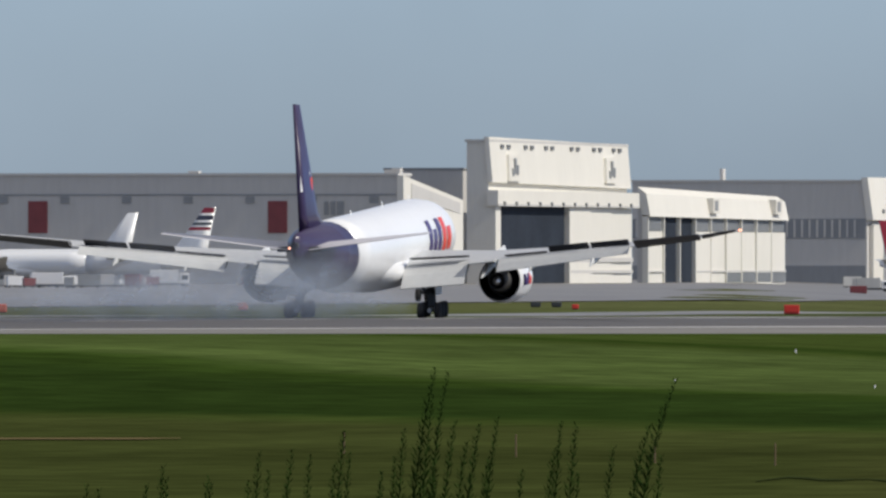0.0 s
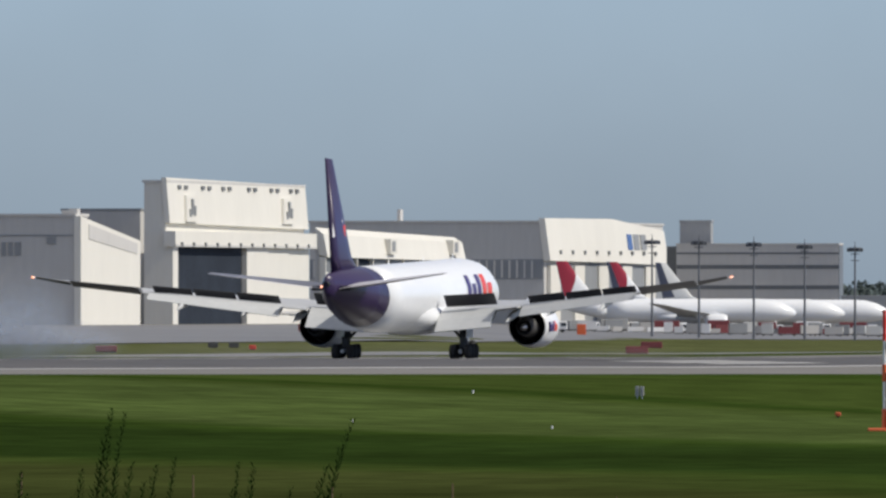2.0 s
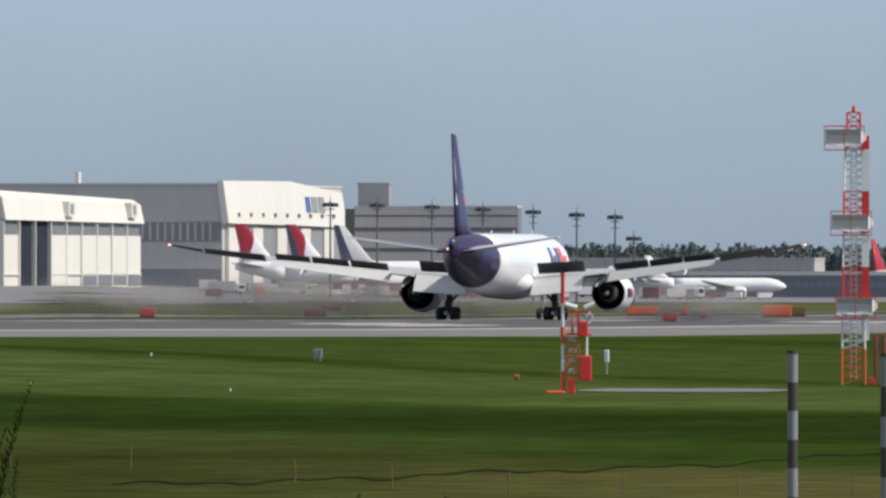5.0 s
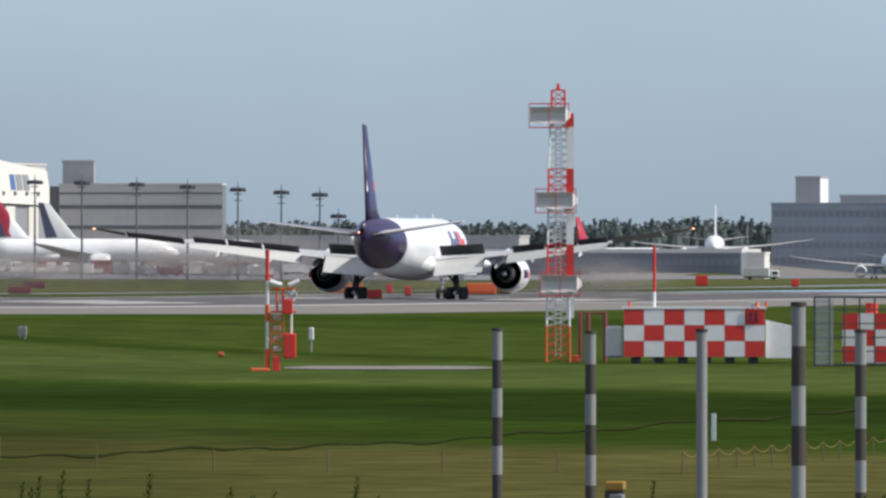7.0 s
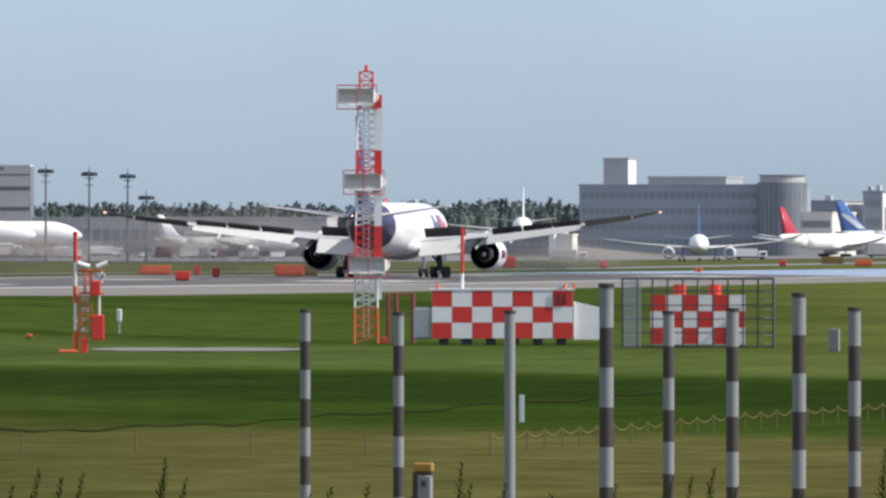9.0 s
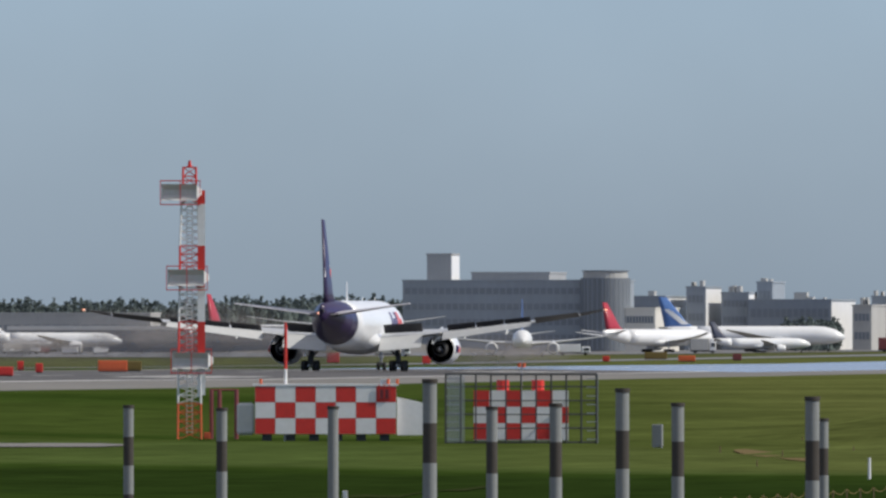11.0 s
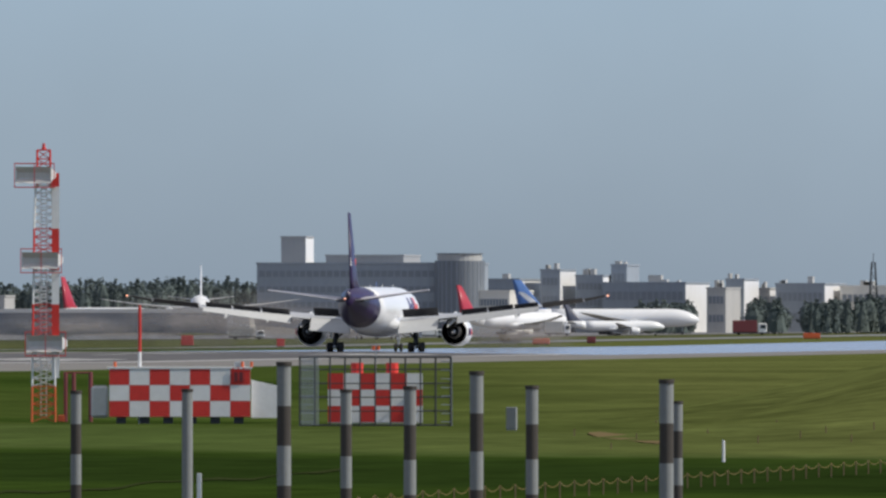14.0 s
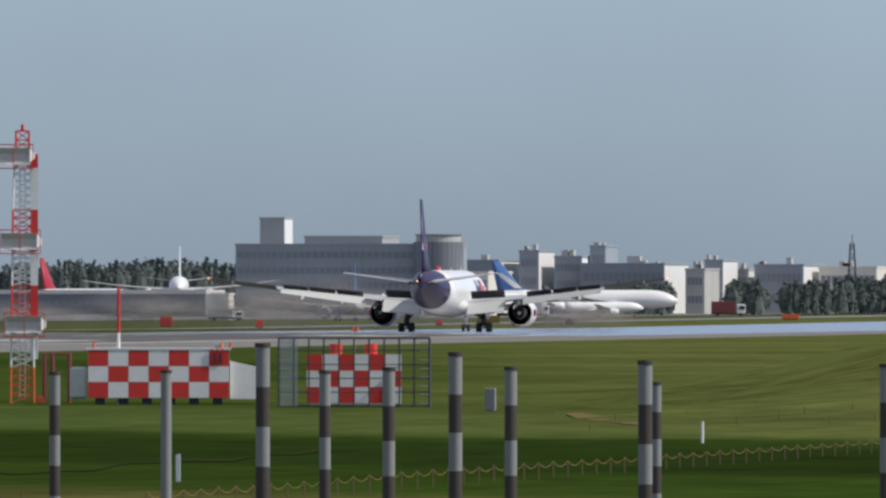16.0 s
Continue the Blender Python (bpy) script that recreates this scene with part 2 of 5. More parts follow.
FRONT = [(0.05, 4.9, 0.15, 0.15), (0.6, 4.95, 0.9, 0.85), (2, 5.1, 1.75, 1.65), (4, 5.35, 2.5, 2.4), (7, 5.55, 2.98, 2.95), (10, 5.6, 3.1, 3.1), (40, 5.6, 3.1, 3.1), (45, 5.68, 3.08, 3.02), (50.0, 5.98, 2.85, 2.72)]
AFT = [(50.0, 5.98, 2.85, 2.72), (53, 6.28, 2.5, 2.4), (56, 6.6, 2.0, 2.05), (59, 6.95, 1.3, 1.6), (61.5, 7.2, 0.6, 1.1), (62.8, 7.3, 0.15, 0.75)]


def wing_bm(s):
    U = (0, 0, 1)
    y = lambda st: 31.8 - st
    return foil([((s * 2.0, y(17.8), 4.2), (s * 2.0, y(31.5), 4.0), U, 0.13), ((s * 9.8, y(23.2), 4.75), (s * 9.8, y(32.3), 4.6), U, 0.11),
                 ((s * 20, y(30.4), 5.75), (s * 20, y(36.0), 5.65), U, 0.10), ((s * 29.3, y(36.9), 7.0), (s * 29.3, y(40.3), 6.95), U, 0.09), ((s * 32.4, y(40.6), 7.55), (s * 32.4, y(41.7), 7.55), U, 0.09)])


def panel(s, a, b, chord, drop, thick, taper=1.0):
    """A hinged panel on the wing's rear: hinge from a to b, chord long, turned down by drop degrees (up when negative)."""
    bm = bmesh.new()
    c, d = math.cos(radians(drop)), math.sin(radians(drop))
    a, b = Vector(a), Vector(b)
    rings = []
    for p, q in ((a, 1.0), (b, taper)):
        off = Vector((0, -c * chord * q, -d * chord * q))
        nrm = Vector((0, -d, c)) * thick * 0.5 * q
        p = Vector((s * p.x, p.y, p.z))
        rings.append([p + nrm, p + off * 0.5 + nrm * 1.1, p + off + nrm * 0.15, p + off - nrm * 0.15, p + off * 0.5 - nrm * 0.7, p - nrm])
    return loft(rings, bm)


def engine(parent, s, x=9.8, z=2.72, front=12.6, detail=True, cowl_mat=None, r=1.0):
    """A turbofan: front is the inlet's y. Open at the rear, with core nozzle and plug."""
    cx = s * x
    y0 = front
    prof = [(0, 1.62), (0.25, 1.82), (1.2, 1.98), (3.0, 2.0), (4.6, 1.88), (5.6, 1.72)]
    e = part("engine", loft([disc_ring(y0 - p, cx, z, q * r) for p, q in prof] + [disc_ring(y0 - 5.6, cx, z, 1.66 * r)] + [disc_ring(y0 - p, cx, z, q * r) for p, q in ((3.5, 1.5), (1.0, 1.5), (0.1, 1.55))], caps=False), cowl_mat or WHITE, parent, "white engine nacelle", True)
    if detail:
        part("exhaust_duct", loft([disc_ring(y0 - p, cx, z, q * r) for p, q in ((3.2, 1.46), (5.57, 1.64), (5.62, 1.66), (5.62, 1.7))], caps=False), DARKMETAL, e, "dark exhaust duct lining", True)
        part("core_cowl", loft([disc_ring(y0 - p, cx, z, q * r) for p, q in ((3.0, 1.15), (5.2, 1.05), (6.9, 0.72), (6.9, 0.66), (6.0, 0.62))]), COREMETAL, e, "grey core nozzle", True)
        part("exhaust_plug", loft([disc_ring(y0 - p, cx, z, q * r, 16) for p, q in ((5.9, 0.42), (6.9, 0.38), (7.8, 0.06))]), METAL, e, "pale metal exhaust plug", True)
        part("fan", loft([disc_ring(y0 - p, cx, z, q * r) for p, q in ((0.5, 0.05), (0.9, 0.45), (1.1, 1.5), (1.2, 1.5))]), DARKMETAL, e, "", True)
    pyl = foil([((cx, y0 - 1.5, z + 1.8), (cx, y0 - 7.6, z + 1.0), (1, 0, 0), 0.07), ((cx, y0 - 3.2, z + 2.75), (cx, y0 - 9.0, z + 2.1), (1, 0, 0), 0.06)])
    part("pylon", pyl, WHITE, e)
    return e


def wheel(parent, x, y, r=0.66, w=0.5, material=TYRE, z=None):
    bm = bmesh.new()
    zc = r if z is None else z
    n = 20
    prof = [(-w / 2, r * 0.5), (-w / 2, r * 0.85), (-w / 2 * 0.75, r), (w / 2 * 0.75, r), (w / 2, r * 0.85), (w / 2, r * 0.5)]
    loft([[(x + a, y + q * math.cos(2 * math.pi * k / n), zc + q * math.sin(2 * math.pi * k / n)) for k in range(n)] for a, q in prof], bm)
    t = part("tyre", bm, material, parent, "", True)
    bm = bmesh.new()
    loft([[(x + a, y + q * math.cos(2 * math.pi * k / n), zc + q * math.sin(2 * math.pi * k / n)) for k in range(n)] for a, q in ((-w / 2 + 0.06, r * 0.5), (w / 2 - 0.06, r * 0.5))], bm)
    part("rim", bm, GALV, t)
    return t


def airliner(name, label, m, tail, body=WHITE, aft=None, finmat=None, group="", detail=False):
    a = thing(name, label, "airliner", m, group)
    part("fuselage", loft(fuselage_rings(FRONT)), body, a, "", True)
    part("tail_section", loft(fuselage_rings(AFT)), aft or body, a, "", True)
    y = lambda st: 31.8 - st
    S = (1, 0, 0)
    part("fin", foil([((0, y(50.5), 8.2), (0, y(61.0), 8.0), S, 0.10), ((0, y(53.2), 9.6), (0, y(61.2), 9.5), S, 0.09), ((0, y(60.2), 18.4), (0, y(63.1), 18.6), S, 0.09)], True), tail, a, "", True)
    part("belly_fairing", loft([ring_y(y(st), 0, zc, rx, rz) for st, zc, rx, rz in ((17, 4.4, 0.6, 0.5), (20, 3.9, 2.9, 1.6), (26, 3.75, 3.35, 1.75), (33, 3.8, 3.3, 1.7), (38, 4.3, 2.4, 1.4), (41, 4.9, 0.8, 0.8))]), body, a, "", True)
    for s in (-1, 1):
        part("wing", wing_bm(s), WINGGREY, a, "grey wing")
        part("stabiliser", foil([((s * 0.8, y(54.5), 7.0), (s * 0.8, y(61.3), 6.9), (0, 0, 1), 0.10), ((s * 10.7, y(61.2), 8.3), (s * 10.7, y(63.3), 8.3), (0, 0, 1), 0.09)]), TAILPL if aft else WINGGREY, a, "pale violet-grey tailplane" if aft else "")
        engine(a, s, detail=detail, cowl_mat=body)
    part("windscreen", loft([ring_y(y(st), 0, zc, rx, rz, 16) for st, zc, rx, rz in ((2.2, 6.15, 1.2, 0.35), (3.4, 6.6, 1.7, 0.45), (4.2, 6.9, 1.6, 0.4))]), GLASS, a)
    if not detail:
        for s in (-1, 1):
            g = part("main_gear", bar((s * 5.5, 0, 1.2), (s * 5.0, 0, 4.2), 0.25), GALV, a)
            for yy in (-1.45, 0, 1.45):
                wheel(g, s * 5.5 - 0.7, yy)
                wheel(g, s * 5.5 + 0.7, yy)
        g = part("nose_gear", bar((0, 25.9, 0.5), (0, 25.9, 4.0), 0.15), GALV, a)
        wheel(g, -0.35, 25.9, 0.53, 0.35)
        wheel(g, 0.35, 25.9, 0.53, 0.35)
    return a


SPOILERS = []
jet = airliner("cargo_airliner", "white and purple cargo airliner braking on the runway", pose(0, 0, 0), PURPLE, WHITE, PURPLE, detail=True)
for s in (-1, 1):
    yy = lambda st: 31.8 - st
    part("inboard_flap", panel(s, (3.3, yy(31.6), 4.0), (8.6, yy(32.2), 4.45), 3.1, 30, 0.5), WINGPALE, jet, "lowered pale flap")
    part("flaperon", panel(s, (8.8, yy(32.2), 4.5), (11.0, yy(32.6), 4.75), 1.9, 1, 0.32), WINGGREY, jet, "pale flaperon")
    part("outboard_flap", panel(s, (11.2, yy(32.5), 4.75), (22.6, yy(37.0), 6.0), 2.2, 24, 0.36, 0.55), WINGPALE, jet, "lowered pale flap")
    # aileron and tip edge: shade on the panels put into a dark grey
    part("aileron", panel(s, (23.2, yy(37.2), 6.1), (28.9, yy(40.0), 6.85), 1.9, -15, 0.40, 0.8), AILERON, jet, "dark-shaded aileron")
    part("tip_edge", panel(s, (29.1, yy(40.1), 6.92), (32.0, yy(41.5), 7.5), 1.0, -13, 0.26, 0.6), AILERON, jet, "wing tip edge in a shade-dark grey")
    for a0, b0, ch in (((3.6, yy(30.4), 4.85), (8.4, yy(30.9), 5.1), 1.7), ((11.6, yy(31.6), 5.2), (15.2, yy(33.0), 5.57), 1.15), ((15.4, yy(33.1), 5.59), (18.9, yy(34.5), 5.97), 1.05), ((19.1, yy(34.6), 5.99), (22.4, yy(35.9), 6.33), 0.95)):
        a0, b0 = Vector(a0), Vector(b0)
        sp = part("spoiler", panel(s, (0, 0, 0), b0 - a0, ch, 0, 0.14), SPOILER, jet, "raised dark spoiler panel")
        hinge = Vector((s * a0.x, a0.y, a0.z - 0.15))
        axis = Vector((s * (b0.x - a0.x), b0.y - a0.y, b0.z - a0.z)).normalized()
        SPOILERS.append((sp, hinge, axis, s, 30 if a0.x > 15 else 5))
    for x0, st0, z0 in ((9.9, 31.0, 4.1), (14.2, 33.2, 4.75), (19.6, 35.6, 5.3)):
        part("flap_fairing", loft([ring_y(yy(st0 + o), s * x0, z0 + dz, r, r * 1.3, 10) for o, dz, r in ((-3, 0.2, 0.05), (-1.5, 0, 0.28), (1.0, -0.3, 0.28), (3.0, -0.75, 0.04))]), WINGPALE, jet, "", True)
    g = part("main_gear", bar((s * 5.49, 0, 0.9), (s * 5.2, 0.2, 4.3), 0.36), DARKST, jet, "dark landing gear leg")
    part("bogie_beam", bar((s * 5.49, -1.6, 0.68), (s * 5.49, 1.6, 0.68), 0.2), GALV, g)
    part("brace", bar((s * 5.45, 0, 1.6), (s * 3.6, 0.6, 3.6), 0.16), DARKST, g)
    part("torque_link", box((s * 5.49 - 0.25, -0.75, 0.9), (s * 5.49 + 0.25, -0.3, 2.0), bevel=0.05), DARKST, g)
    part("side_stay", bar((s * 5.45, 0.1, 2.2), (s * 4.6, 2.6, 3.8), 0.13), DARKST, g)
    part("gear_door", box((s * 6.0 - 0.05, -1.2, 1.9), (s * 6.0 + 0.05, 1.2, 3.9)), WHITE, g)
    for dy in (-1.46, 0, 1.46):
        wheel(g, s * 5.49 - 0.7, dy)
        wheel(g, s * 5.49 + 0.7, dy)
ng = part("nose_gear", bar((0, 25.88, 0.6), (0, 25.6, 3.6), 0.17), GALV, jet, "grey nose gear leg")
for dx in (-0.38, 0.38):
    wheel(ng, dx, 25.88, 0.54, 0.38)
part("nose_light", box((-0.3, 25.6, 1.6), (0.3, 25.8, 1.9)), WHITE, ng)
# coloured marks on the starboard side and on the fin, in place of lettering


def side_mark(st0, st1, z0, z1, material, name="painted_mark"):
    """A mark that follows the round side of the fuselage."""
    bm = bmesh.new()
    for k in range(8):
        za, zb = z0 + (z1 - z0) * k / 8, z0 + (z1 - z0) * (k + 1) / 8
        xa, xb = (math.sqrt(max(0.01, 3.13 ** 2 - (z - 5.6) ** 2)) for z in (za, zb))
        bm.faces.new([bm.verts.new(p) for p in ((xa, 31.8 - st0, za), (xa, 31.8 - st1, za), (xb, 31.8 - st1, zb), (xb, 31.8 - st0, zb))])
    part(name, bm, material, jet)


for k, (w, h, mm) in enumerate(((1.5, 2.7, LOGO_P), (1.5, 1.9, LOGO_P), (1.5, 2.7, LOGO_P), (1.6, 2.7, LOGO_R), (1.7, 1.9, LOGO_R))):
    side_mark(19.5 - k * 2.05, 19.5 - k * 2.05 - w, 4.6, 4.6 + h, mm)
for k, mm in enumerate((SIGW, SIGW, SIGW, SIGW, LOGO_R)):
    h = (1.5, 1.0, 1.5, 1.5, 1.0)[k]
    for s in (-1, 1):
        st0, st1 = 60.6 - k * 0.85, 60.6 - k * 0.85 - 0.66
        half = lambda st: 0.06 + 0.05 * (61.7 - st)
        bm = bmesh.new()
        loft([[(s * half(st), 31.8 - st, 11.5), (s * half(st) - s * 0.1, 31.8 - st, 11.5), (s * half(st) - s * 0.1, 31.8 - st, 11.5 + h), (s * half(st), 31.8 - st, 11.5 + h)] for st in (st0, st1)], bm)
        part("fin_mark", bm, mm, jet)
# small details: windows line, doors, antennas, lights
for st, z0, r in ((12, 8.65, 0.5), (24, 8.68, 0.45), (38, 8.66, 0.4)):
    part("blade_antenna", foil([((0, 31.8 - st, z0), (0, 31.4 - st, z0), (1, 0, 0), 0.2), ((0, 31.6 - st, z0 + r), (0, 31.35 - st, z0 + r), (1, 0, 0), 0.2)], True), WHITE, jet)
part("tail_outlet", loft([ring_y(-30.3 - o, 0, 7.35, r, r, 12) for o, r in ((0, 0.32), (0.9, 0.3), (0.92, 0.22), (0.5, 0.2))]), DARKMETAL, jet, "dark auxiliary exhaust outlet", True)
GLOW = bpy.data.materials.new("tail_light_glow")
GLOW.use_nodes = True
GLOW.node_tree.nodes["Principled BSDF"].inputs["Emission Color"].default_value = (1.0, 0.35, 0.15, 1)
GLOW.node_tree.nodes["Principled BSDF"].inputs["Emission Strength"].default_value = 2
part("tail_light", loft([ring_y(-31.2 - o, -0.35, 7.15, r, r, 10) for o, r in ((0, 0.08), (0.15, 0.1), (0.25, 0.04))]), GLOW, jet, "small lit orange tail light")
for s in (-1, 1):
    part("wing_tip_light", box((s * 32.35 - 0.1, -9.9, 7.5), (s * 32.35 + 0.1, -9.6, 7.65)), GLOW, jet, "small lit wing tip light")
    part("stabiliser_hinge", box((s * 1.3 - 0.5, -29.0, 6.75), (s * 1.3 + 0.5, -26.5, 7.15)), SPOILER, jet)
for k, (h, mm) in enumerate(((0.9, LOGO_P), (0.65, LOGO_P), (0.9, LOGO_P), (0.9, LOGO_R), (0.65, LOGO_R))):
    for s in (-1, 1):
        y1 = 9.0 + s * k * 0.6 - s * 1.2
        part("engine_mark", loft([[(s * (9.8 + 2.03 * math.cos(q)), yq, 2.72 + 2.03 * math.sin(q)) for q in (-0.22, -0.22 + h * 0.25, -0.22 + h * 0.5)] + [(s * (9.8 + 1.9 * math.cos(q)), yq, 2.72 + 1.9 * math.sin(q)) for q in (-0.22 + h * 0.5, -0.22)] for yq in (y1, y1 + 0.42)]), mm, jet)
part("cargo_door", box((-3.16, -8.0, 4.6), (-3.06, -4.3, 7.2)), WHITE, jet)

# ---- ground ----
def grass_material():
    m = bpy.data.materials.new("airfield_grass")
    m.use_nodes = True
    n, l = m.node_tree.nodes, m.node_tree.links
    b = n["Principled BSDF"]
    b.inputs["Roughness"].default_value, b.inputs["Specular IOR Level"].default_value = 0.95, 0.0
    geo = n.new("ShaderNodeNewGeometry")
    sep = n.new("ShaderNodeSeparateXYZ")
    l.new(geo.outputs["Position"], sep.inputs[0])
    wob = n.new("ShaderNodeTexNoise")
    wob.inputs["Scale"].default_value, wob.inputs["Detail"].default_value = 0.02, 4
    l.new(geo.outputs["Position"], wob.inputs["Vector"])
    k = n.new("ShaderNodeMath")
    k.operation, k.inputs[1].default_value = "MULTIPLY_ADD", 44.0
    l.new(wob.outputs[0], k.inputs[0])
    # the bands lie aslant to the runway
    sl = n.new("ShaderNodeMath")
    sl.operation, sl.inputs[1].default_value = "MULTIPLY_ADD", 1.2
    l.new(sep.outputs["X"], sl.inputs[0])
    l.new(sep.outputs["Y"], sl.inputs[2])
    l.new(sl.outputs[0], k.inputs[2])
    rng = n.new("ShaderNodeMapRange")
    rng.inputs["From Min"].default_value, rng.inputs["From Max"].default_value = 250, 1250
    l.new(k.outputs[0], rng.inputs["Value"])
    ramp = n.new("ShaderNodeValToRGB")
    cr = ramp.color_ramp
    # cloud-shade bands put into the green, plus dry grass, by distance along the field
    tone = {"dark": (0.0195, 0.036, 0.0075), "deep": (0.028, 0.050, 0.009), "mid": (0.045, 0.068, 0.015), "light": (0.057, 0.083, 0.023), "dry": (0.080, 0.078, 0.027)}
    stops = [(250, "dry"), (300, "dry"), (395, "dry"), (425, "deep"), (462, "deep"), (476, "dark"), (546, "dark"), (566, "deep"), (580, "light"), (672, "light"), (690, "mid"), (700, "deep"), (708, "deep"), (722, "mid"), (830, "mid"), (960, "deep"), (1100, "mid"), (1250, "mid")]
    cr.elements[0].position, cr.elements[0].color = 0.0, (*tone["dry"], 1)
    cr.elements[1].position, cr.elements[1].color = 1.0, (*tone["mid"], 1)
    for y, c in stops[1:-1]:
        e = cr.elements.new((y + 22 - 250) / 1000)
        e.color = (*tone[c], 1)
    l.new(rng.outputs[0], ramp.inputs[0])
    fine = n.new("ShaderNodeTexNoise")
    fine.inputs["Scale"].default_value, fine.inputs["Detail"].default_value = 0.35, 8
    l.new(geo.outputs["Position"], fine.inputs["Vector"])
    mr = n.new("ShaderNodeMapRange")
    mr.inputs["From Min"].default_value, mr.inputs["From Max"].default_value = 0.3, 0.7
    mr.inputs["To Min"].default_value, mr.inputs["To Max"].default_value = 0.7, 1.3
    l.new(fine.outputs[0], mr.inputs["Value"])
    mul = n.new("ShaderNodeMix")
    mul.data_type, mul.blend_type = "RGBA", "MULTIPLY"
    mul.inputs["Factor"].default_value = 1
    # dry strip only on the near right of the field
    ang = n.new("ShaderNodeMath")
    ang.operation, ang.inputs[1].default_value = "MULTIPLY_ADD", 0.165
    l.new(sep.outputs["Y"], ang.inputs[0])
    l.new(sep.outputs["X"], ang.inputs[2])
    lf = n.new("ShaderNodeMapRange")
    lf.inputs["From Min"].default_value, lf.inputs["From Max"].default_value = 8, -10
    l.new(ang.outputs[0], lf.inputs["Value"])
    nr = n.new("ShaderNodeMapRange")
    nr.inputs["From Min"].default_value, nr.inputs["From Max"].default_value = 500, 470
    l.new(k.outputs[0], nr.inputs["Value"])
    ln2 = n.new("ShaderNodeMath")
    ln2.operation = "MULTIPLY"
    l.new(lf.outputs[0], ln2.inputs[0])
    l.new(nr.outputs[0], ln2.inputs[1])
    mx0 = n.new("ShaderNodeMix")
    mx0.data_type = "RGBA"
    mx0.inputs["B"].default_value = (0.040, 0.050, 0.014, 1)
    l.new(ln2.outputs[0], mx0.inputs["Factor"])
    l.new(ramp.outputs[0], mx0.inputs["A"])
    # drier towards the camera's side of the field; haze painted in beyond the runway
    dryx = n.new("ShaderNodeMapRange")
    dryx.inputs["From Min"].default_value, dryx.inputs["From Max"].default_value = -8, 24
    dryx.inputs["To Max"].default_value = 0.85
    side = n.new("ShaderNodeMath")
    side.operation, side.inputs[1].default_value = "MULTIPLY_ADD", 0.12
    l.new(sep.outputs["Y"], side.inputs[0])
    l.new(sep.outputs["X"], side.inputs[2])
    l.new(side.outputs[0], dryx.inputs["Value"])
    mx1 = n.new("ShaderNodeMix")
    mx1.data_type = "RGBA"
    mx1.inputs["B"].default_value = (0.096, 0.108, 0.034, 1)
    neary = n.new("ShaderNodeMapRange")
    neary.inputs["From Min"].default_value, neary.inputs["From Max"].default_value = 592, 622
    l.new(k.outputs[0], neary.inputs["Value"])
    both = n.new("ShaderNodeMath")
    both.operation = "MULTIPLY"
    l.new(dryx.outputs[0], both.inputs[0])
    l.new(neary.outputs[0], both.inputs[1])
    l.new(both.outputs[0], mx1.inputs["Factor"])
    l.new(mx0.outputs["Result"], mx1.inputs["A"])
    dull = n.new("ShaderNodeMapRange")
    dull.inputs["From Min"].default_value, dull.inputs["From Max"].default_value = -300, -420
    l.new(sep.outputs["X"], dull.inputs["Value"])
    mx2 = n.new("ShaderNodeMix")
    mx2.data_type = "RGBA"
    mx2.inputs["B"].default_value = (0.085, 0.095, 0.04, 1)
    l.new(dull.outputs[0], mx2.inputs["Factor"])
    l.new(mx1.outputs["Result"], mx2.inputs["A"])
    l.new(mx2.outputs["Result"], mul.inputs["A"])
    patch = n.new("ShaderNodeTexNoise")
    patch.inputs["Scale"].default_value, patch.inputs["Detail"].default_value, patch.inputs["Roughness"].default_value = 0.014, 9, 0.68
    l.new(geo.outputs["Position"], patch.inputs["Vector"])
    pm = n.new("ShaderNodeMapRange")
    pm.inputs["From Min"].default_value, pm.inputs["From Max"].default_value = 0.3, 0.7
    pm.inputs["To Min"].default_value, pm.inputs["To Max"].default_value = 0.68, 1.32
    l.new(patch.outputs[0], pm.inputs["Value"])
    pp = n.new("ShaderNodeMath")
    pp.operation = "MULTIPLY"
    l.new(mr.outputs[0], pp.inputs[0])
    l.new(pm.outputs[0], pp.inputs[1])
    tm = n.new("ShaderNodeMapping")
    tm.inputs["Scale"].default_value = (0.22, 0.035, 0.0)
    l.new(geo.outputs["Position"], tm.inputs["Vector"])
    tuft = n.new("ShaderNodeTexNoise")
    tuft.inputs["Scale"].default_value, tuft.inputs["Detail"].default_value, tuft.inputs["Roughness"].default_value = 1.0, 6, 0.65
    l.new(tm.outputs[0], tuft.inputs["Vector"])
    tr = n.new("ShaderNodeMapRange")
    tr.inputs["From Min"].default_value, tr.inputs["From Max"].default_value = 0.3, 0.7
    tr.inputs["To Min"].default_value, tr.inputs["To Max"].default_value = 0.84, 1.16
    l.new(tuft.outputs[0], tr.inputs["Value"])
    p3 = n.new("ShaderNodeMath")
    p3.operation = "MULTIPLY"
    l.new(pp.outputs[0], p3.inputs[0])
    l.new(tr.outputs[0], p3.inputs[1])
    l.new(p3.outputs[0], mul.inputs["B"])
    l.new(mul.outputs["Result"], b.inputs["Base Color"])
    bp = n.new("ShaderNodeBump")
    bp.inputs["Strength"].default_value, bp.inputs["Distance"].default_value = 0.6, 0.3
    l.new(fine.outputs[0], bp.inputs["Height"])
    l.new(bp.outputs[0], b.inputs["Normal"])
    return m


GRASS = grass_material()


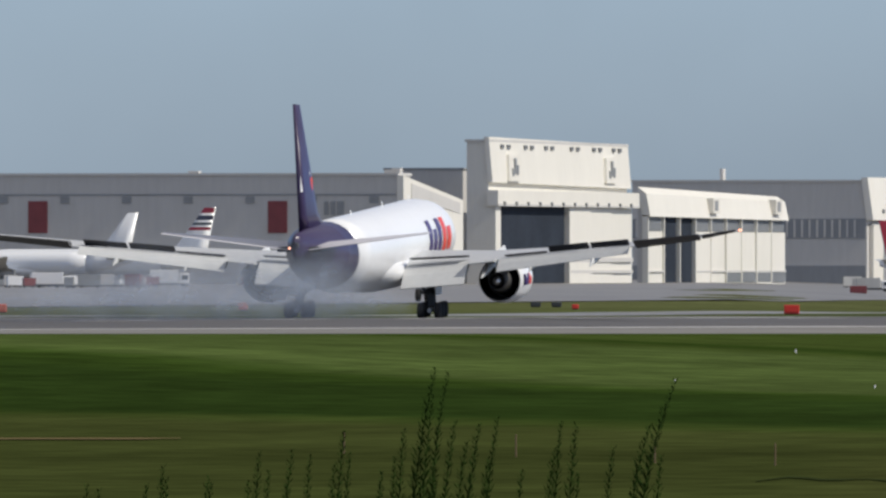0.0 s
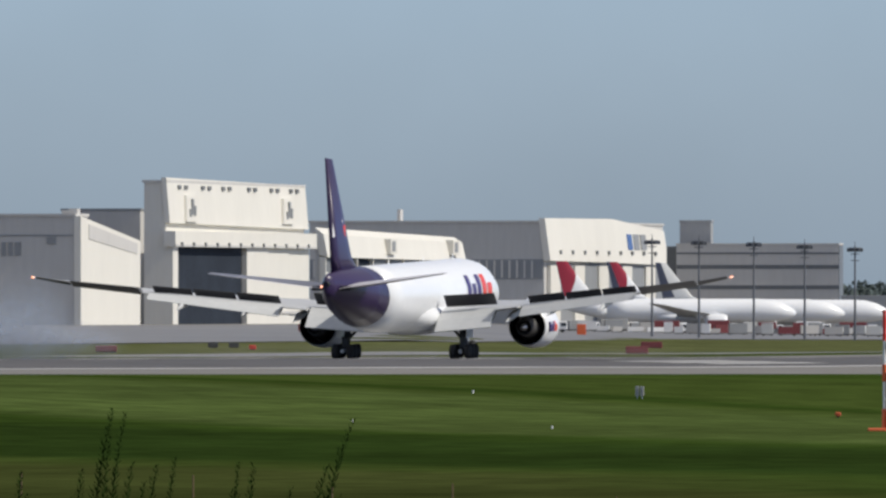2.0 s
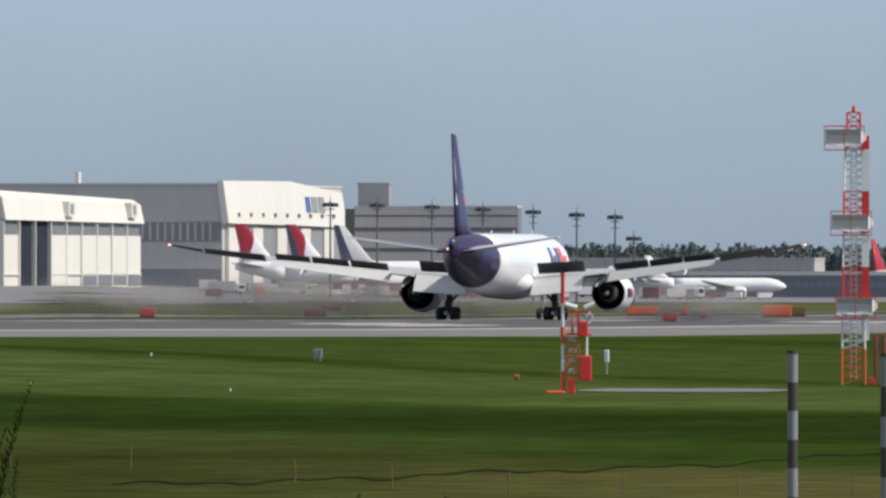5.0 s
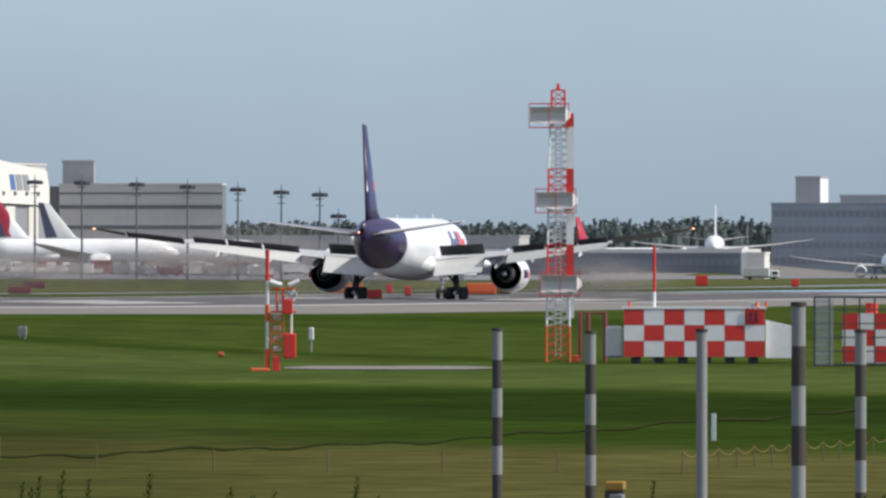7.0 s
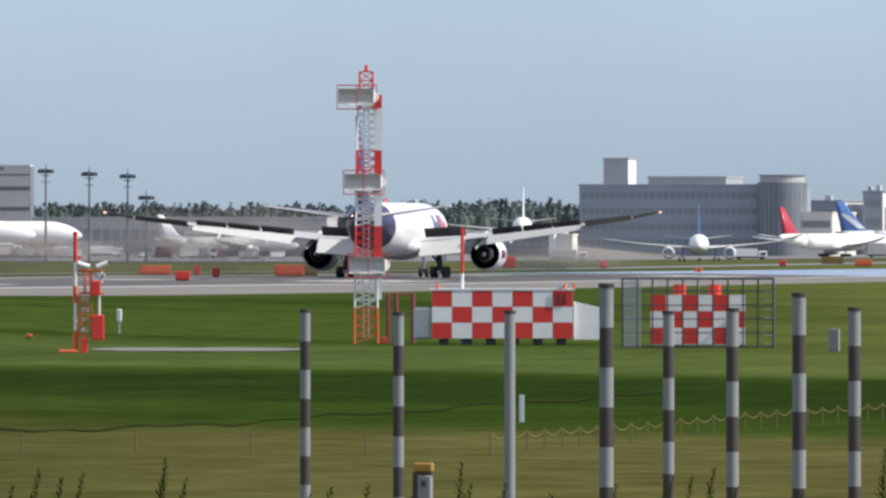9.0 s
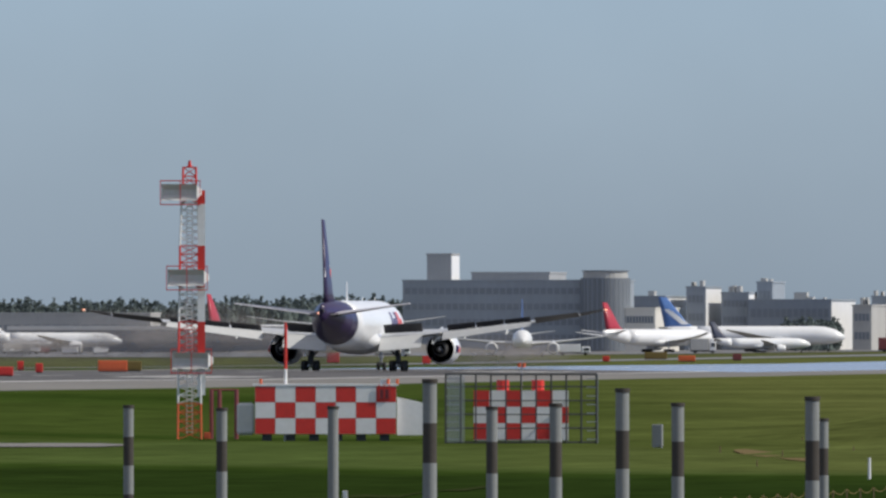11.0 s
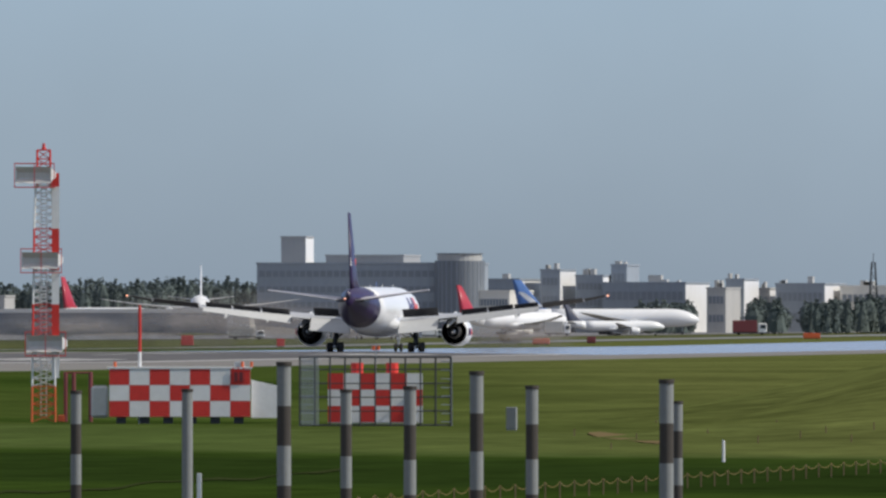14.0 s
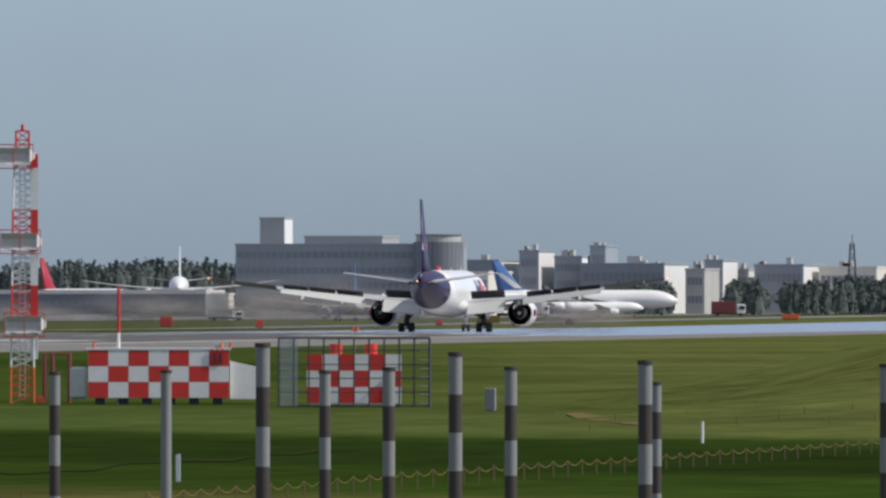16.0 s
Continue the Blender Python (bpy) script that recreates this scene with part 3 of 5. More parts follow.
def sheet(name, xs, ys, material, lift, label, category="ground"):
    """A sheet over the terrain; xs may be a function of y giving (left, right)."""
    bm = bmesh.new()
    rows = []
    for y in ys:
        cols = xs(y) if callable(xs) else xs
        rows.append([bm.verts.new((x, y, rise(x, y) + lift)) for x in cols])
    for a, b in zip(rows, rows[1:]):
        for i in range(len(a) - 1):
            bm.faces.new((a[i], a[i + 1], b[i + 1], b[i]))
    return tagged(obj(name, bm, material, smooth=True), label, category, kind="structure")


gx = [-6000, -4000] + list(range(-2600, -1000, 200)) + list(range(-1000, -420, 20)) + list(range(-420, -90, 10)) + list(range(-90, 100, 10)) + [120, 160, 220, 400, 900, 2500, 6000]
gy = [-6000, -1000, -300] + list(range(-220, 240, 10)) + list(range(260, 2800, 20)) + list(range(2800, 4901, 50)) + [5200, 6000]
sheet("ground", gx, gy, GRASS, 0.0, "airfield grass with bands of cloud shade in its green")
RY = list(range(600, 2151, 25))
sheet("runway", lambda y: [-RUN - 30 + 60 * k / 8 for k in range(9)], RY, ASPH, 0.012, "grey worn asphalt runway with rubber marks", "runway")
near_edge = lambda y: 208.0
sheet("paved_shoulder", lambda y: [-RUN + 30.0 + (RUN - 30.0 - near_edge(y)) * k / 3 for k in range(4)], RY, SHOULD, 0.012, "pale paved runway shoulder", "pavement")
sheet("far_shoulder", lambda y: [-RUN - 45 + 5 * k for k in range(4)], RY, SHOULD, 0.012, "pale paved runway shoulder", "pavement")
FY = list(range(2150, 4801, 50))
sheet("far_paved_shoulder", lambda y: [-226, -220, -214, -208], FY, SHOULD, 0.012, "pale paved shoulder by the far runway", "pavement")
# mirage shine put into a paler, glossier copy of the runway
sheet("far_runway", lambda y: [-RUN - 30 + 64 * k / 10 for k in range(11)], FY, SHINE, 0.012, "far end of the runway with mirage shine in its pale paving", "runway")
apron_edge = lambda y: float(np.interp(y, [1500, 2450, 3300, 3700, 4000, 4800], [-448, -456, -575, -540, -440, -390]))
sheet("apron", lambda y: [-2600, -1800, -1200, -1000] + [-1000 + (apron_edge(y) + 1000) * k / 20 for k in range(1, 21)], list(range(1500, 4801, 50)), APRON, 0.12, "grey concrete apron before the hangars", "apron")
sheet("taxiway", [-372, -364, -356, -348], list(range(900, 4801, 50)), APRON, 0.04, "grey parallel taxiway", "taxiway")
# edge line and centre marks
sheet("edge_line", [-RUN + 27.0, -RUN + 29.4], RY, PAINTW, 0.02, "worn white runway edge line", "road marking")
for k in range(30):
    y0 = 900 + k * 55
    sheet("centre_line_dash", [-RUN - 0.45, -RUN + 0.45], [y0, y0 + 15, y0 + 30], PAINTW, 0.02, "worn white runway centre line dash", "road marking")
for dx in (-18, -14, -10, 10, 14, 18):
    for y0 in (1420, 1720, 2020):
        sheet("touchdown_bar", [-RUN + dx - 1.3, -RUN + dx + 1.3], [y0, y0 + 25, y0 + 50, y0 + 60], PAINTW, 0.02, "worn white touchdown bar on the runway", "road marking")


# ---- buildings: each has an end wall towards the camera and a front along the runway ----
def building(name, label, u0, u1, d, top, depth, material, roofmat=None, category="building", rows=0, cols=0, group="", win=None, parapet=0.5):
    """A flat-roofed building along the runway's axes; its near wall and its side span columns u0 to u1."""
    a = spot(u0, d)
    th = bearing((u0 + u1) / 2)
    total = (u1 - u0) * d / F
    depth = min(depth, 0.45 * total / math.sin(th))
    w = (total - depth * math.sin(th)) / math.cos(th)
    t = thing(name, label, category, Matrix.Translation(a), group)
    part("wall", box((0, 0, -4), (w, depth, top)), material, t)
    part("roof", box((-0.2, -0.2, top), (w + 0.2, depth + 0.2, top + parapet)), roofmat or material, t)
    RQ = random.Random(int(u0))
    for k in range(RQ.randrange(1, 4) if group else 0):
        q = w * RQ.uniform(0.05, 0.75)
        part("roof_plant", box((q, 2, top + parapet), (q + w * RQ.uniform(0.08, 0.2), min(depth, 8), top + parapet + RQ.uniform(0.6, 2.0))), CONC, t)
    # white slab added on some right sides to paint them sunlit
    if group and RQ.random() < 0.6:
        part("sunlit_side_slab", box((w + 0.005, 0.05, -4), (w + 0.12, depth - 0.05, top - 0.3)), SIGW, t, "white slab for the sunlit side")
    if rows:
        fh = (top + 0.5) / rows
        for r in range(rows):
            cw = (w - 1) / cols
            for c in range(cols):
                part("window", box((0.5 + c * cw + 0.1 * cw, -0.1, -1 + r * fh + 0.3 * fh), (0.5 + (c + 1) * cw - 0.1 * cw, 0.05, -1 + (r + 1) * fh - 0.3 * fh)), win or FARWIN, t)
    return t, w


def hangar(name, label, x, u_near, u_far, top, u_left, material_front, material_end, depth=None):
    """A hangar with its front on the line x. Returns the thing, with local +Y along the front, +X towards the runway."""
    a, b = at_x(u_near, x), at_x(u_far, x)
    length = b.y - a.y
    d = a.length
    wide = (u_near - u_left) * d / F / math.cos(bearing(u_near))
    t = thing(name, label, "hangar", Matrix.Translation(a))
    depth = depth or length
    part("end_wall", box((-wide, 0, -3), (-0.5, depth, top)), material_end, t, "grey shaded end wall")
    part("roof", box((-wide - 0.4, -0.4, top), (-0.2, depth + 0.4, top + 0.6)), HGREY, t)
    return t, length, d, wide


h1, L1, d1, w1 = hangar("maintenance_hangar", "tall cream hangar with slanted fascia and open door", -745, 868, 1113, up(212, 3685), 826, HWHITE, HWHITE)
z = lambda e, d=3685: up(e, d)
part("fascia", loft([[(-0.5, -0.5, z(140)), (0.6, -0.5, z(140)), (-0.3, -0.5, z(221)), (-1.5, -0.5, z(221))], [(-0.5, L1, z(134)), (0.6, L1, z(134)), (-0.3, L1, z(215)), (-1.5, L1, z(215))]]), HWHITE, h1, "cream slanted fascia")
part("lower_fascia", box((-0.5, -2, z(98)), (2.2, L1 + 2, z(126))), HWHITE, h1)
part("door_post", box((-0.5, 0, 0), (1.2, 6, z(98))), HWHITE, h1)
# dark sheet fills the doorway in place of an unlit interior
part("doorway_shade", box((-0.5, 6, 0), (0.1, L1 * 0.52, z(98))), HDARK, h1, "dark sheet for the shade in the hangar doorway")
for k in range(3):
    part("sliding_door", box((-0.4, L1 * (0.52 + 0.16 * k) + 0.3, 0), (1.3 - 0.3 * k, L1 * (0.52 + 0.16 * (k + 1)), z(97))), HWHITE, h1, "cream sliding door leaf")
for k in range(6):
    for o in (0.0, 0.045):
        yk = L1 * (0.07 + k * 0.165 - (0.02 if k in (2, 5) else 0) + o)
        part("vent", box((-0.2, yk, z(201)), (0.25, yk + 3.2, z(208))), HROOF, h1)
part("door_band", box((1.0, L1 * 0.53, z(-2)), (1.34, L1 * 0.99, z(6))), HGREY, h1, "grey door band")
part("door_band", box((1.0, L1 * 0.53, z(-22)), (1.34, L1 * 0.99, z(-17))), HGREY, h1, "grey door band")
part("canopy_edge", box((2.21, -2, z(98)), (2.32, L1 + 2, z(102))), HGREY, h1)
for k in range(12):
    part("canopy_bracket", box((2.2, L1 * (k + 0.3) / 12, z(99)), (2.6, L1 * (k + 0.3) / 12 + 1.2, z(106))), HROOF, h1)
for k in (0.1, 0.8):
    board = part("sign_board", loft([[(0.2, L1 * k + o, z(143)), (1.15, L1 * k + o, z(143)), (0.75, L1 * k + o + 1.5, z(190)), (-0.2, L1 * k + o + 1.5, z(190))] for o in (0, 13)]), HWHITE, h1, "cream sign board with a grey mark")
    for j, (ea, eb) in enumerate(((152, 166), (156, 184), (154, 172))):
        part("sign_mark", box((0.85, L1 * k + 3.5 + j * 2.6, z(ea)), (1.28, L1 * k + 5.2 + j * 2.6, z(eb))), HBLUE, board)

h2, L2, d2, w2 = hangar("low_hangar", "low cream hangar with tall glazed bays", -745, 1140, 1385, up(92, 3910), 1128, HWHITE, HGREY)
z2 = lambda e: up(e, 3925)
part("fascia", loft([[(-0.5, -0.5, z2(82)), (1.6, -0.5, z2(78)), (0.6, -0.5, z2(118)), (-1.5, -0.5, z2(130))], [(-0.5, L2, z2(78)), (1.6, L2, z2(74)), (0.6, L2, z2(108)), (-1.5, L2, z2(118))]]), HWHITE, h2, "cream slanted fascia")
for k in range(9):
    open_bay = k in (1, 2)
    # open bays are closed by a sheet in the colour of interior shade
    part("doorway_shade" if open_bay else "sliding_door", box((-0.4, L2 * k / 9 + 0.4, 0), (0.1 if open_bay else 0.6 + 0.3 * (k % 2), L2 * (k + 1) / 9, z2(52 if not open_bay else 78))), HDARK if open_bay else HWHITE, h2)
    if not open_bay:
        part("window", box((-0.4, L2 * k / 9 + 0.8, z2(53)), (0.4, L2 * (k + 1) / 9 - 0.4, z2(76))), DIMGLASS, h2)
        part("door_rail", box((0.3, L2 * k / 9 + 0.5, z2(-20)), (1.0, L2 * (k + 1) / 9 - 0.3, z2(-17))), HGREY, h2)
        if k > 4:
            part("lower_grille", box((0.3, L2 * k / 9 + 0.9, z2(-38)), (0.98, L2 * (k + 1) / 9 - 0.9, z2(-21))), DIMGLASS, h2, "grey lower door grille")
    part("door_post", box((-0.4, L2 * k / 9 - 0.5, 0), (1.1, L2 * k / 9 + 0.35, z2(78))), HWHITE, h2)
for k in (0.42, 0.88):
    part("sign_board", box((0.5, L2 * k, z2(85)), (2.4, L2 * k + 9, z2(112))), HWHITE, h2)
    part("sign_mark", box((2.41, L2 * k + 2, z2(90)), (2.5, L2 * k + 6, z2(108))), HBLUE, h2)

h3, L3, d3, w3 = hangar("white_hangar", "grey hangar with a white slanted front and blue mark", -800, 1537, 1747, up(140, 4490), 1118, HWHITE, HGREY)
z3 = lambda e: up(e, 4520)
part("fascia", loft([[(-0.5, -0.5, z3(72)), (1.4, -0.5, z3(72)), (-0.2, -0.5, z3(147)), (-2, -0.5, z3(147))], [(-0.5, L3 * 0.55, z3(70)), (1.4, L3 * 0.55, z3(70)), (-0.2, L3 * 0.55, z3(149)), (-2, L3 * 0.55, z3(149))], [(-0.5, L3, z3(66)), (1.4, L3, z3(66)), (-0.2, L3, z3(130)), (-2, L3, z3(130))]]), HWHITE, h3, "white slanted fascia")
for k, (a, bb) in enumerate(((0.66, 0.70), (0.715, 0.76), (0.775, 0.82))):
    lean = lambda zz: 1.42 - 1.6 * (zz - 72) / 77
    part("front_mark", loft([[(lean(94) - 0.3, L3 * q, z3(94)), (lean(94) + 0.06, L3 * q, z3(94)), (lean(122) + 0.06, L3 * q, z3(122)), (lean(122) - 0.3, L3 * q, z3(122))] for q in (a, bb)]), HBLUE if k else BLUETAIL, h3)
# grey sheet carries the shade of the bay behind the doors
part("doorway_shade", box((-0.4, 4, 0), (0.1, L3 - 4, z3(66))), HBLUE, h3, "grey sheet for the shade in the hangar bay")
for k in range(9):
    part("vent", box((1.0, L3 * (0.08 + k * 0.1), z3(84)), (1.5, L3 * (0.08 + k * 0.1) + 2.2, z3(91))), HROOF, h3)
for k in range(5):
    part("sliding_door", box((-0.3, L3 * (0.02 + k * 0.2), 0), (0.7, L3 * (0.10 + k * 0.2), z3(64))), HWHITE, h3)

h4, L4, d4, w4 = hangar("old_hangar", "long grey hangar with a white sloped gable front", -745, 707, 812, up(152, 3585), -420, HWHITE, HGREY, depth=14)
z4 = lambda e: up(e, 3590)
part("gable_front", loft([[(-0.5, -0.4, 0), (1.0, -0.4, 0), (1.0, -0.4, z4(152)), (-0.5, -0.4, z4(152))], [(-0.5, L4, 0), (1.0, L4, 0), (1.0, L4, z4(110)), (-0.5, L4, z4(110))]]), HWHITE, h4, "white gable front")
part("gable_window", loft([[(1.0, L4 * 0.12, z4(112)), (1.15, L4 * 0.12, z4(112)), (1.15, L4 * 0.12, z4(138)), (1.0, L4 * 0.12, z4(138))], [(1.0, L4 * 0.94, z4(86)), (1.15, L4 * 0.94, z4(86)), (1.15, L4 * 0.94, z4(105)), (1.0, L4 * 0.94, z4(105))]]), HGREY, h4)

for u in (46, 485):
    xx = (u - 707) * 3585 / F
    part("tall_panel", box((xx - 2.2, -0.25, up(50, 3585)), (xx + 2.2, 0.05, up(107, 3585))), RUSTBOX, h4, "dark red tall wall panel")
for k in range(10):
    xx = (-356 + k * 113 - 707) * 3585 / F
    part("vent", box((xx - 1.05, -0.3, up(103, 3585)), (xx + 1.05, 0.05, up(115, 3585))), HBLUE, h4)
part("wall_ledge", box((-w4 + 0.5, -0.2, up(117, 3585)), (-0.8, 0.05, up(119, 3585))), HBLUE, h4)
for k, (a, bb) in enumerate(((570, 578), (582, 590), (594, 606))):
    part("wall_mark", box(((a - 707) * 3585 / F, -0.2, up(82, 3585)), ((bb - 707) * 3585 / F, 0.05, up(106, 3585))), HBLUE, h4)
for u, e, w in ((1262, 164, 0.45),):
    xx = (u - 1537) * 4490 / F
    part("roof_vent", box((xx - w, 8, up(140, 4490) + 0.5), (xx + w, 12, up(e, 4490))), HGREY, h3)
for u, e, w in ((690, 166, 1.0), (320, 161, 1.2), (676, 163, 0.8)):
    xx = (u - 707) * 3585 / F
    part("roof_vent", box((xx - w, 6, up(152, 3585) + 0.55), (xx + w, 9, up(e, 3585))), HGREY, h4)
part("window_band", box((-w3, -0.25, up(40, 4490)), (-0.8, 0.05, up(75, 4490))), HBLUE, h3, "dark recessed window band")
for k in range(30):
    part("mullion", box((-w3 + 1 + k * (w3 - 3) / 30, -0.32, up(42, 4490)), (-w3 + 1.5 + k * (w3 - 3) / 30, -0.2, up(73, 4490))), HGREY, h3)
part("plinth", box((-w3, -0.3, -2), (-0.8, 0.04, up(-8, 4490))), HBLUE, h3, "dark wall plinth")
building("link_hall", "plain grey hall between two hangars", 680, 850, 3800, up(161, 3800), 20, HGREY, HBLUE)
fb, fw = building("flat_block", "long grey flat-roofed building with dark wall bands", 1768, 2062, 4560, up(100, 4560), 7, HGREY)
for e in (22, 58, 84):
    part("wall_band", box((0.1, -0.15, up(e, 4560)), (fw, 0.05, up(e + (7 if e < 80 else 3), 4560))), HROOF, fb, "dark wall band")
# dark slab added over the sunlit end face so it reads unlit
part("end_shade_slab", box((fw + 0.005, 0.02, -4), (fw + 0.2, 6.9, up(99, 4560))), DRUM, fb, "dark slab for an unlit end")
part("stair_wing", box((-3.5, 4, -4), (-0.02, 20, up(98, 4560))), HROOF, fb, "dark recessed stair wing")
building("plant_tower", "grey rooftop plant tower on the flat building", 1774, 1833, 4570, up(141, 4570), 4, TOWERG)

# far terminal
DF = 4450.0
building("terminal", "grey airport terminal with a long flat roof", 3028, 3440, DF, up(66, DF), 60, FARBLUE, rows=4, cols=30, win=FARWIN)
tt, tw = building("terminal_tower", "grey lift tower over the terminal roof", 3071, 3128, DF + 14, up(113, DF), 18, TOWERG)
# added white slab makes the tower's right side read as sunlit
part("sunlit_side_slab", box((tw + 0.005, 0.05, -4), (tw + 0.15, 17.9, up(112, DF))), SIGW, tt, "white slab for the sunlit side")
building("terminal_upper", "pale upper storey over the terminal", 3150, 3318, DF + 5, up(80, DF), 40, TOWERG, rows=1, cols=14, win=FARWIN)
pd = spot(3387, DF - 6)
drum = thing("terminal_drum", "dark round stair drum of the terminal", "building", Matrix.Translation(pd))
part("wall", bar((0, 0, -4), (0, 0, up(72, DF)), 6.9, n=28), DRUM, drum)
part("roof_ring", bar((0, 0, up(72, DF)), (0, 0, up(84, DF)), 6.2, n=28), CONC, drum)
part("roof", bar((0, 0, up(84, DF)), (0, 0, up(85.5, DF)), 6.6, n=28), DRUM, drum)
for k in range(28):
    qa = k * math.tau / 28
    part("rib", box((6.85 * math.cos(qa) - 0.1, 6.85 * math.sin(qa) - 0.1, -2), (6.85 * math.cos(qa) + 0.1, 6.85 * math.sin(qa) + 0.1, up(71, DF))), FARBLUE, drum)
building("white_office", "white sunlit office block with small windows", 3405, 3518, 4440, up(17, 4440), 60, HWHITE, rows=2, cols=12)
RB = random.Random(5)
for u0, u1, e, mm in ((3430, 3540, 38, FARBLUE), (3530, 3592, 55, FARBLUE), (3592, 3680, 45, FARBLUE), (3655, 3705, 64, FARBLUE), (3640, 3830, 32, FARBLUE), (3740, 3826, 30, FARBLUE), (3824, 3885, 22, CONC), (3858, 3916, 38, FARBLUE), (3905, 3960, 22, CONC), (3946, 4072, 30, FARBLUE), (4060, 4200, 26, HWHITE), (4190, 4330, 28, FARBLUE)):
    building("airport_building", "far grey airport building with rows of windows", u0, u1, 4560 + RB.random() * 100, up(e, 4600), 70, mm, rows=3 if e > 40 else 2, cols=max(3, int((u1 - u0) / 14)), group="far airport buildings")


# ---- airfield equipment ----
def lattice(parent, w0, w1, z0, z1, n, material, r=0.04):
    """One painted section of a square lattice mast, member by member."""
    A0, B0 = [[(sx * w, sy * w, z) for sx, sy in ((-1, -1), (1, -1), (1, 1), (-1, 1))] for w, z in ((w0, z0), (w1, z1))]
    for p, q in zip(A0, B0):
        part("leg", bar(p, q, r * 1.5, None, 5), material, parent)
    for k in range(n):
        za, zb = z0 + (z1 - z0) * k / n, z0 + (z1 - z0) * (k + 1) / n
        wa, wb = (w0 + (w1 - w0) * (q - z0) / (z1 - z0) for q in (za, zb))
        A = [(-wa, -wa, za), (wa, -wa, za), (wa, wa, za), (-wa, wa, za)]
        B = [(-wb, -wb, zb), (wb, -wb, zb), (wb, wb, zb), (-wb, wb, zb)]
        for i in range(4):
            j = (i + 1) % 4
            part("diagonal", bar(A[i], B[j], r * 0.8, None, 4), material, parent)
            part("rung", bar(B[i], B[j], r, None, 4), material, parent)


DT = 850.0
S = DT / F
tower = thing("glide_slope_tower", "red and white lattice antenna tower with three antenna bays", "antenna tower", Matrix.Translation(spot(2654 - 3, DT)) @ Matrix.Rotation(bearing(2654), 4, "Z"))
zz = lambda y: (638 - y) * S       # height from the level of the foot
lattice(tower, 0.62, 0.60, 0, zz(575), 4, ORANGE)
lattice(tower, 0.60, 0.57, zz(575), zz(487), 6, SIGW)
lattice(tower, 0.57, 0.55, zz(487), zz(430), 4, RED)
lattice(tower, 0.55, 0.52, zz(430), zz(370), 5, SIGW)
lattice(tower, 0.52, 0.50, zz(370), zz(296), 5, RED)
lattice(tower, 0.50, 0.42, zz(296), zz(220), 6, SIGW)
lattice(tower, 0.36, 0.34, zz(220), zz(157), 4, RED)
for ya, yb, mm in ((560, 490, SIGW), (487, 430, RED), (430, 370, SIGW), (370, 296, RED), (296, 222, SIGW), (222, 198, RED)):
    part("cable_tray", box((0.42, -0.62, zz(ya)), (0.82, -0.45, zz(yb))), mm, tower)
for dx in (-0.14, 0.14):
    part("ladder_rail", bar((dx, -0.3, 0.3), (dx, -0.3, zz(225)), 0.03, None, 4), SIGW, tower)
for k in range(46):
    part("ladder_rung", bar((-0.14, -0.3, 0.4 + k * 0.27), (0.14, -0.3, 0.4 + k * 0.27), 0.018, None, 4), SIGW, tower)
part("beacon", bar((0, 0, zz(157)), (0, 0, zz(145)), 0.12, r2=0.07), RED, tower, "red beacon")
part("beacon_base", bar((0, 0, zz(158)), (0, 0, zz(155)), 0.2), RED, tower)
for yc, xa, xb in ((202, -1.49, 0.50), (353, -1.16, 0.88), (500, -0.92, 1.10)):
    bay = part("antenna_bay", loft([[(xq, -0.98, zz(yc + 14)), (xq + sk, -0.72, zz(yc + 5)), (xq + sk, -0.72, zz(yc - 5)), (xq, -0.98, zz(yc - 15)), (xq, -0.55, zz(yc - 15)), (xq, -0.45, zz(yc)), (xq, -0.55, zz(yc + 14))] for xq, sk in ((xa, 0.12), (xb - 0.12, 0.0))]), PALEGREY, tower, "pale grey trough antenna")
    part("end_plate", loft([[(xb - 0.12, -0.95, zz(yc + 11)), (xb - 0.12, -0.45, zz(yc + 11)), (xb - 0.12, -0.45, zz(yc - 13)), (xb - 0.12, -0.95, zz(yc - 13))], [(xb + 0.14, -0.8, zz(yc + 4)), (xb + 0.14, -0.6, zz(yc + 4)), (xb + 0.14, -0.6, zz(yc - 6)), (xb + 0.14, -0.8, zz(yc - 6))]]), SIGW, bay, "white pointed end cap")
    for zq in (zz(yc - 21), zz(yc + 21)):
        for p, q in (((xa - 0.05, -1.05, zq), (xb + 0.05, -1.05, zq)), ((xa - 0.05, 0.5, zq), (xb + 0.05, 0.5, zq)), ((xa - 0.05, -1.05, zq), (xa - 0.05, 0.5, zq)), ((xb + 0.05, -1.05, zq), (xb + 0.05, 0.5, zq))):
            part("guard_rail", bar(p, q, 0.035, None, 4), RED, bay, "red guard rail")
    for xx in (xa - 0.05, (xa + xb) / 2, xb + 0.05):
        part("guard_rail", bar((xx, -1.05, zz(yc - 21)), (xx, -1.05, zz(yc + 21)), 0.03, None, 4), RED, bay, "red guard rail")


def at_foot(u, v, z=0.0):
    """The place on level ground at height z whose foot shows v below the horizon under column u."""
    d = (EYE - z) * F / v
    return spot(u, d, z), d


# checkered equipment cabin and caged cabin
def checker(parent, w, z0, z1, cols, rows, y, red, white, first=0):
    for r in range(rows):
        for c in range(cols):
            part("panel", box((w * c / cols + 0.01, y - 0.04, z0 + (z1 - z0) * r / rows + 0.01), (w * (c + 1) / cols - 0.01, y + 0.02, z0 + (z1 - z0) * (r + 1) / rows - 0.01)), red if (r + c + first) % 2 == 0 else white, parent)


